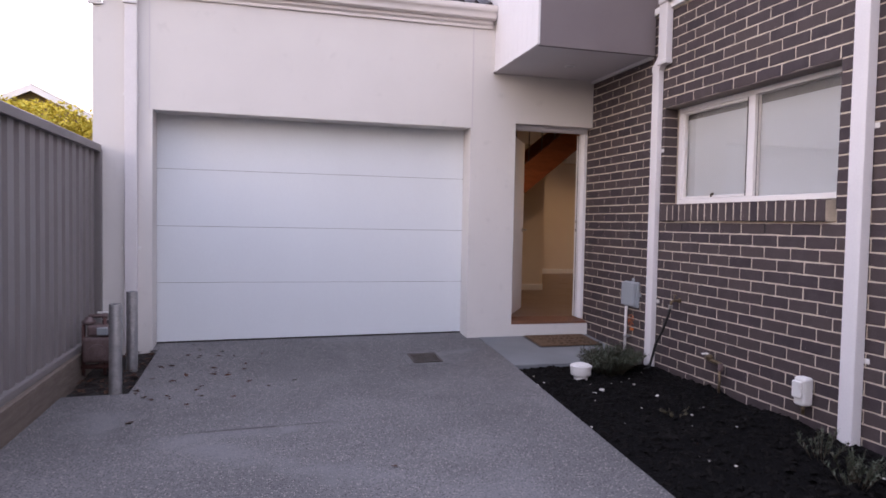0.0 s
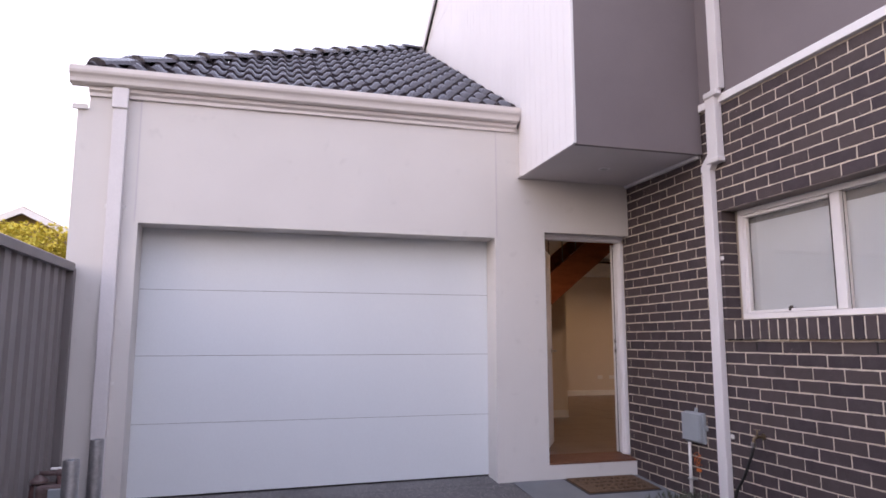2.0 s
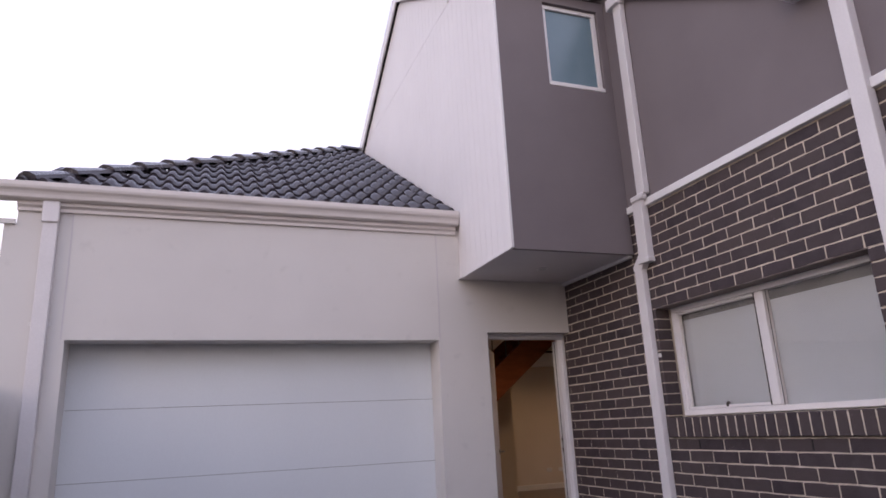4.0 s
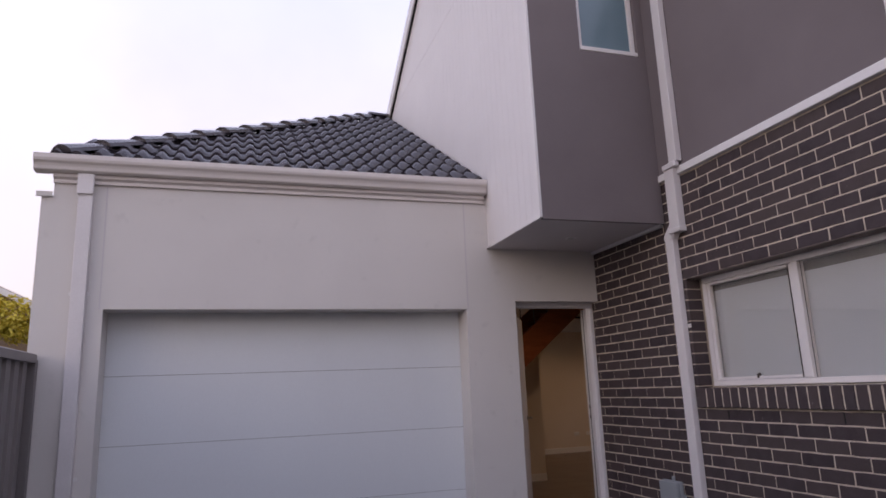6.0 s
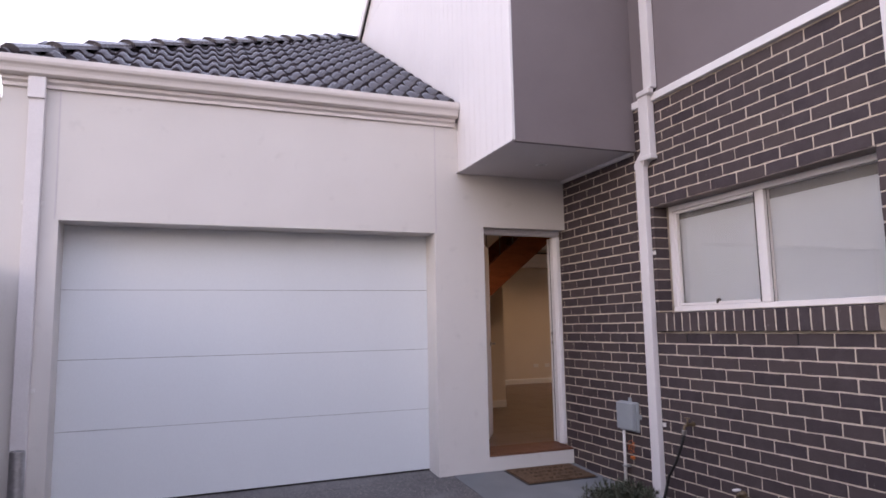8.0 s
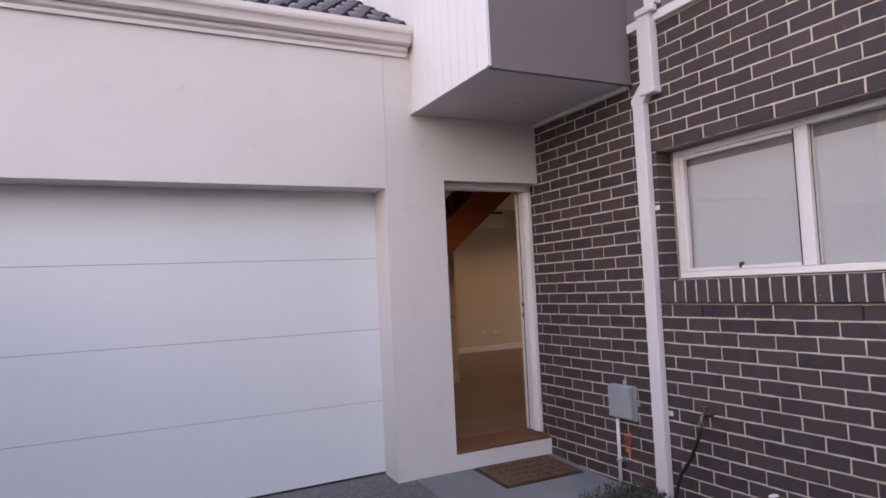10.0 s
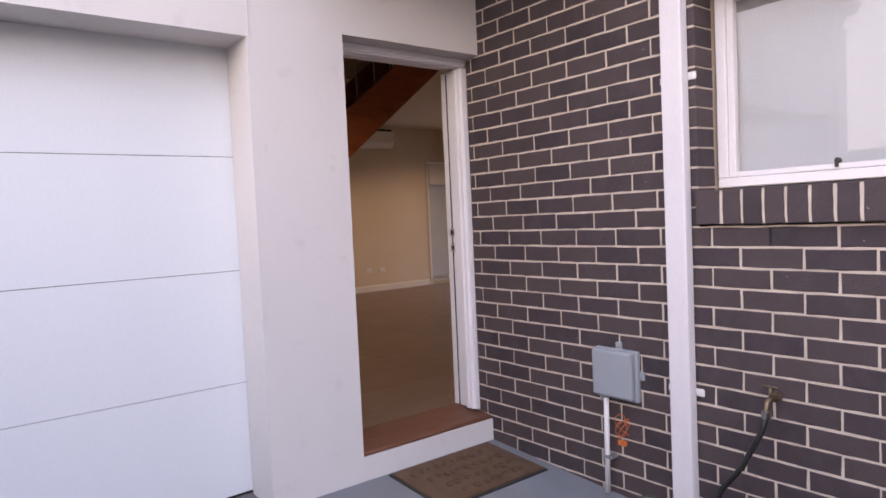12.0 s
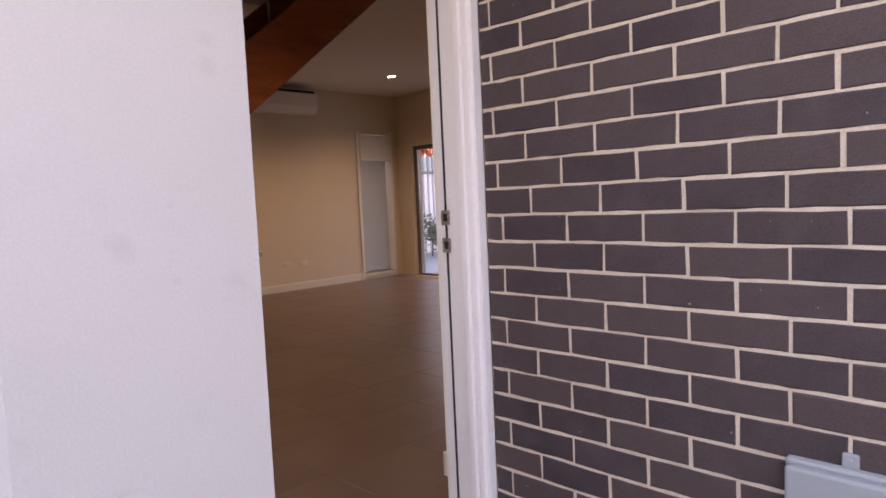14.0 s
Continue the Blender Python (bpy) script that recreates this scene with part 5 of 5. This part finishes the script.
for _ in range(3200):
    y = -1.12 - 4.6 * rnd.random() ** 1.3
    x = rnd.uniform(edge_x(y) + 0.01, -0.02)
    k = rnd.uniform(0.006, 0.02)
    m = Matrix.LocRotScale((x, y, bed_height(x, y) + 0.004), Euler((rnd.uniform(-0.6, 0.6), rnd.uniform(-0.6, 0.6), rnd.uniform(0, 6.3))), (k * rnd.uniform(0.8, 2.6), k, k * 0.45))
    vs = [b.verts.new(m @ Vector(v)) for v in ((-1, -0.7, -1), (1, -1, -1), (0.8, 1, -1), (-1, 0.8, -1), (-0.6, -0.5, 1), (0.7, -0.6, 0.7), (0.5, 0.6, 1), (-0.7, 0.5, 0.8))]
    for f in ((4, 5, 6, 7), (0, 1, 5, 4), (1, 2, 6, 5), (2, 3, 7, 6), (3, 0, 4, 7)):
        b.faces.new([vs[i] for i in f])
solid("mulch_chips", b, M_CHIP, "loose black bark chips over the bed", "mulch", "stuff")


def lump(seed, k, flat=0.6):
    b = bmesh.new()
    bmesh.ops.create_icosphere(b, subdivisions=1, radius=k)
    r2 = random.Random(seed)
    for v in b.verts:
        v.co = Vector((v.co.x * r2.uniform(0.7, 1.3), v.co.y * r2.uniform(0.7, 1.2), v.co.z * flat * r2.uniform(0.7, 1.2)))
    return finish(b, "pebble", M_STONE)


lumps = [lump(i, 0.011 + 0.003 * i) for i in range(3)]
for i in range(34):
    y = rnd.uniform(-4.2, -1.15)
    x = rnd.uniform(edge_x(y) + 0.02, -0.05)
    if i in (0, 1):
        x, y = -1.02 + 0.09 * i, -2.12 + 0.05 * i
    o = new("pebble", lumps[i % 3])
    k = rnd.uniform(0.4, 1.0) if i > 1 else 1.6
    o.matrix_world = Matrix.LocRotScale((x, y, bed_height(x, y) + 0.006), Euler((0, 0, rnd.uniform(0, 6))), (k, k, k))
    tagged(o, "small pale pebble lying on the mulch", "pebble", "pebbles in the bed")


def dead_leaf(seed):
    r2 = random.Random(seed)
    b = bmesh.new()
    pts = [(0, -1, 0.05), (0.45, -0.5, 0.25), (0.55, 0.1, 0.3), (0.25, 0.7, 0.15), (0, 1.1, 0.35), (-0.3, 0.65, 0.2), (-0.5, 0.05, 0.28), (-0.4, -0.5, 0.15)]
    c = b.verts.new((0, 0, 0.0))
    vs = [b.verts.new((x * 0.036 * r2.uniform(0.7, 1.2), y * 0.036, z * 0.03 * r2.uniform(0.3, 1.5))) for x, y, z in pts]
    for i in range(8):
        b.faces.new((c, vs[i], vs[(i + 1) % 8]))
    return finish(b, "fallen_leaf", M_FALLEN)


dl_mesh = [dead_leaf(i) for i in range(4)]
spots = [(-4.05, -0.9), (-3.85, -0.72), (-3.9, -1.25), (-3.6, -0.8), (-4.2, -0.6), (-4.3, -0.95), (-3.4, -1.35), (-3.65, -1.6), (-4.1, -1.5), (-4.25, -2.1), (-2.75, -3.2), (-4.0, -0.3), (-3.7, -0.35), (-3.2, -1.2), (-4.35, -1.3), (-3.95, -1.75)]
for i in range(170):
    if i < len(spots):
        x, y = spots[i]
    elif i < 146:
        x, y = rnd.uniform(-4.9, -4.42), rnd.uniform(-1.28, -0.05)
    else:
        x, y = -4.4 + abs(rnd.gauss(0, 0.5)), rnd.uniform(-1.6, 0.2)
    o = new("fallen_leaf", dl_mesh[i % 4])
    k = rnd.uniform(0.4, 0.95)
    o.matrix_world = Matrix.LocRotScale((x, y, fall(y) + lean(x) + (0.004 if x > -4.42 else 0.0)), Euler((rnd.uniform(-0.15, 0.15), rnd.uniform(-0.15, 0.15), rnd.uniform(0, 6))), (k, k, k))
    tagged(o, "dry brown fallen leaf on the ground", "leaf", "fallen leaves")

# ---- neighbour's house and tree ----
NY = 14.0
f = (NY + 6.5) / 18.5
ax, azz = -3.17 + (-9.32 + 3.45) * f, 1.155 + (4.39 - 1.155) * f
house = thing("neighbour_house", (ax, NY + 4, -0.3), "neighbouring house with a white-edged gable roof", "house")
w, pitch = 4.6, 0.50
part("wall", prism([(ax - w + 0.4, -0.3), (ax + w - 0.4, -0.3), (ax + w - 0.4, azz - pitch * (w - 0.4) - 0.12), (ax, azz - 0.12), (ax - w + 0.4, azz - pitch * (w - 0.4) - 0.12)], "y", NY, NY + 8), M_HOUSEWALL, house)
rf = part("roof", prism([(ax - w, azz - pitch * w), (ax, azz), (ax + w, azz - pitch * w), (ax + w, azz - pitch * w - 0.10), (ax, azz - 0.10), (ax - w, azz - pitch * w - 0.10)], "y", NY - 0.35, NY + 8.3), M_HOUSEROOF, house)
b = prism([(ax - w, azz - pitch * w - 0.02), (ax, azz - 0.02), (ax + w, azz - pitch * w - 0.02), (ax + w, azz - pitch * w - 0.20), (ax, azz - 0.20), (ax - w, azz - pitch * w - 0.20)], "y", NY - 0.40, NY - 0.355)
part("barge_board", b, M_WHITE, house)
part("window", box(ax - 0.8, ax + 0.8, NY - 0.05, NY - 0.002, 1.0, 2.2, 0.01), M_ALU, house)
hx2 = ax + 1.62
part("roof_vent", lathe([(0.13, -0.4), (0.13, 0.25), (0.2, 0.27), (0.2, 0.36), (0.14, 0.38), (0.14, 0.45)], (hx2, NY + 0.2, azz - pitch * 1.62), seg=14), M_HOUSEROOF, house)
tree = thing("yellow_tree", (ax + 0.4, NY - 1.6, -0.3), "tree with bright yellow autumn leaves before the house", "tree")
part("trunk", tube([(ax + 0.4, NY - 1.6, -0.3), (ax + 0.5, NY - 1.6, 1.2), (ax + 0.4, NY - 1.5, 2.6)], 0.11, 8, r1=0.05), M_BARK, tree)
for dx, dz in ((-1.2, 0.9), (1.2, 0.8), (0.2, 1.2)):
    part("limb", tube([(ax + 0.45, NY - 1.55, 1.6), (ax + 0.4 + dx * 0.6, NY - 1.6, 1.6 + dz * 0.7), (ax + 0.4 + dx, NY - 1.6, 1.7 + dz)], 0.05, 6, r1=0.015), M_BARK, tree)
part("crown", leaf_mass(bmesh.new(), (ax + 0.2, NY - 1.6, azz - 1.12), (3.0, 0.9, 1.1), 14000, 0.11, 8), M_YELLOW, tree)

# ---- pieces: floor tiles, boards, roof tiles, bricks ----
rnd = random.Random(5)
TS = 0.45
b = box(-TS / 2 + 0.002, TS / 2 - 0.002, -TS / 2 + 0.002, TS / 2 - 0.002, -0.0078, 0.0, 0.0012)
tile_me = finish(b, "floor_tile", M_FLOORTILE)
for i in range(15):
    for j in range(14):
        x, y = -0.09 - 2 * TS + TS / 2 + i * TS, 0.52 + TS / 2 + j * TS
        if x < RX - 0.2 and y < RYB - 0.2 and x - TS / 2 > -1.12:
            o = new("tile", tile_me)
            o.location = (x, y, FZ)
            o.parent = floor
b = box(-1.02, 5.1, 0.303, 0.518, FZ - 0.0079, FZ)
o = new("tile", finish(b, "floor_tile_edge", M_FLOORTILE))
o.parent = floor


def rake_z(y):
    return 5.23 + (7.01 - 5.23) * (y - SY - 0.18) / (1.6 - SY - 0.18) if y < 1.6 else 7.01 - (7.01 - 5.68) * (y - 1.6) / 2.19


PB = 0.118
y = SY + 0.021
while y < 3.77:
    ye = min(y + PB, 3.79)
    low = SZ - 0.002 if y < -0.15 else 3.35 + max(0.0, y) * 0.5
    for za, zc in ((low, 5.748), (5.754, None)):
        t0, t1 = (zc, zc) if zc else (rake_z(y) - 0.05, rake_z(ye) - 0.05)
        t0, t1 = min(t0, rake_z(y) - 0.05), min(t1, rake_z(ye) - 0.05)
        if t0 - za > 0.02 and t1 - za > 0.02:
            b = prism([(y + 0.0016, za), (ye - 0.0016, za), (ye - 0.0016, t1), (y + 0.0016, t0)], "x", SX, SX + 0.0195)
            o = new("board", finish(b, "board", M_CLAD))
            o.parent = wall_clad
    y += PB

for me, m in ROOF_TILES:
    o = new("tile", me)
    o.parent = roof
    o.matrix_basis = m @ pose(0, 0, rnd.uniform(-0.002, 0.002), rnd.uniform(-0.3, 0.3), 0, rnd.uniform(-0.4, 0.4))
for m in ROOF_CAPS:
    o = new("ridge_cap", cap)
    o.parent = roof
    o.matrix_basis = m @ pose(rnd.uniform(-0.004, 0.004), 0, 0, 0, rnd.uniform(-1.5, 1.5), rnd.uniform(-1, 1))


def brick_geometry(length, height, seed, depth=0.045):
    """A brick's box with a chamfered, slightly uneven face; the face looks along -x and its middle lies at the origin."""
    r2 = random.Random(seed)
    j = lambda s: r2.uniform(-s, s)
    hy, hz, c = length / 2, height / 2, 0.0026
    cuts = 4 if length > 0.12 else 2
    ring = [(-1 + 2 * k / cuts, -1) for k in range(cuts + 1)] + [(1 - 2 * k / cuts, 1) for k in range(cuts + 1)]
    v, k = [], len(ring)
    for inset, x, wob in ((c, 0.0, 0.0016), (0.0, c, 0.0022)):
        for py, pz in ring:
            v.append((x + j(0.0006), py * (hy - inset) + j(wob), pz * (hz - inset) + j(wob)))
    for py, pz in ring:
        v.append((depth, py * hy, pz * hz))
    f = [tuple(range(k))[::-1]]
    for q in range(k):
        n2 = (q + 1) % k
        f.append((q, n2, n2 + k, q + k))
        f.append((q + k, n2 + k, n2 + 2 * k, q + 2 * k))
    return v, f


CACHE = {}


def brick_mesh(length, height, variant, deep=0.045):
    key = (round(length, 3), round(height, 3), variant, deep)
    if key not in CACHE:
        v, f = brick_geometry(length, height, int(length * 1000) * 7 + int(height * 1000) * 131 + variant * 977, deep)
        me = bpy.data.meshes.new("brick")
        me.from_pydata(v, [], f)
        me.materials.append(M_BRICK)
        CACHE[key] = me
    return CACHE[key]


LAID, REST_V, REST_F = 0, [], []
for k in range(-16, 23):
    zc = Z0 + k * C
    y_start = Y0 + L * min(0.1, 0.028 * max(0, k)) + 2 * L - (0 if k % 2 == 0 else L / 2)
    spans = [(-5.4, 0.110)]
    if zc > WZ0 and zc < WZ1:
        spans = [(-5.4, WY0 - 0.001), (WY1 + 0.001, 0.110)]
    i = 0
    while True:
        yb_ = y_start - i * L
        ya_ = yb_ - L
        i += 1
        if yb_ < -5.4:
            break
        for s0, s1 in spans:
            a, c2 = max(ya_ + J / 2, s0), min(yb_ - J / 2, s1)
            if ya_ - L - J / 2 < s0 - 0.0 and 0 < ya_ + J / 2 - s0 < 0.035:
                a = s0
            if c2 - a < 0.035:
                continue
            yc = (a + c2) / 2
            near = (yc > -1.2 and zc < 2.75) or (-2.15 < yc <= -1.2 and zc < 1.2)
            off = rnd.uniform(-0.0012, 0.0012)
            deep = 0.132 if min(abs(c2 - WY0), abs(a - WY1)) < 0.003 else 0.045
            if near and LAID < 300:
                o = new("brick", brick_mesh(c2 - a, C - J, rnd.randrange(4), deep))
                o.location = (off, yc, zc + rnd.uniform(-0.0006, 0.0006))
                o.parent = wall_brick
                LAID += 1
            else:
                v, fcs = brick_geometry(c2 - a, C - J, rnd.randrange(10000), deep)
                n0 = len(REST_V)
                REST_V += [(x + off, y + yc, z + zc) for x, y, z in v]
                REST_F += [tuple(q + n0 for q in fc) for fc in fcs]
me = bpy.data.meshes.new("brick_field")
me.from_pydata(REST_V, [], REST_F)
me.materials.append(M_BRICK)
o = tagged(new("brick_field", me), kind="stuff")
o.parent = wall_brick

# bricks of the courtyard return
for k in range(35):
    x = RX + 0.22 - (0.0 if k % 2 == 0 else L / 2)
    while x < 6.0:
        a, c2 = max(x, RX + 0.215), min(x + L - J, 6.008)
        if c2 - a > 0.04:
            o = new("brick", brick_mesh(c2 - a, C - J, k % 4))
            o.parent = wall_court
            o.matrix_basis = pose((a + c2) / 2, 6.75, -0.1 + k * C, 0, 0, 90)
        x += L

# weep joints
for y, z in ((Y0 - 6 * L, Z0), (Y0 - 10 * L, Z0), (-2.24, 2.456), (-2.97, 2.456)):
    solid("weep_joint", box(0.0005, 0.0068, y - 0.005, y + 0.005, z - 0.037, z + 0.037), M_DARK, "dark open weep joint between bricks", "weep joint")

# sill bricks on edge
sill_me = brick_mesh(0.142, 0.075, 9)
sill_first = brick_mesh(0.142, 0.107, 9)
y = -1.478
o = new("brick", sill_first)
o.parent = wall_brick
o.matrix_basis = pose(-0.026, -1.4165, 1.312, 90, 0, 0)
while y - 0.08 > WY0 - 0.03:
    o = new("brick", sill_me)
    o.parent = wall_brick
    o.matrix_basis = pose(-0.026 + rnd.uniform(-0.002, 0.002), y - 0.0428, 1.312, 90, 0, 0)
    y -= 0.0855
solid("sill_mortar", prism([(-0.0232, 1.242), (-0.0232, 1.378), (0.24, 1.39), (0.24, 1.242)], "y", y + 0.004, WY1 - 0.002), M_MORTAR, "sloping mortar bed of the window sill", "sill")
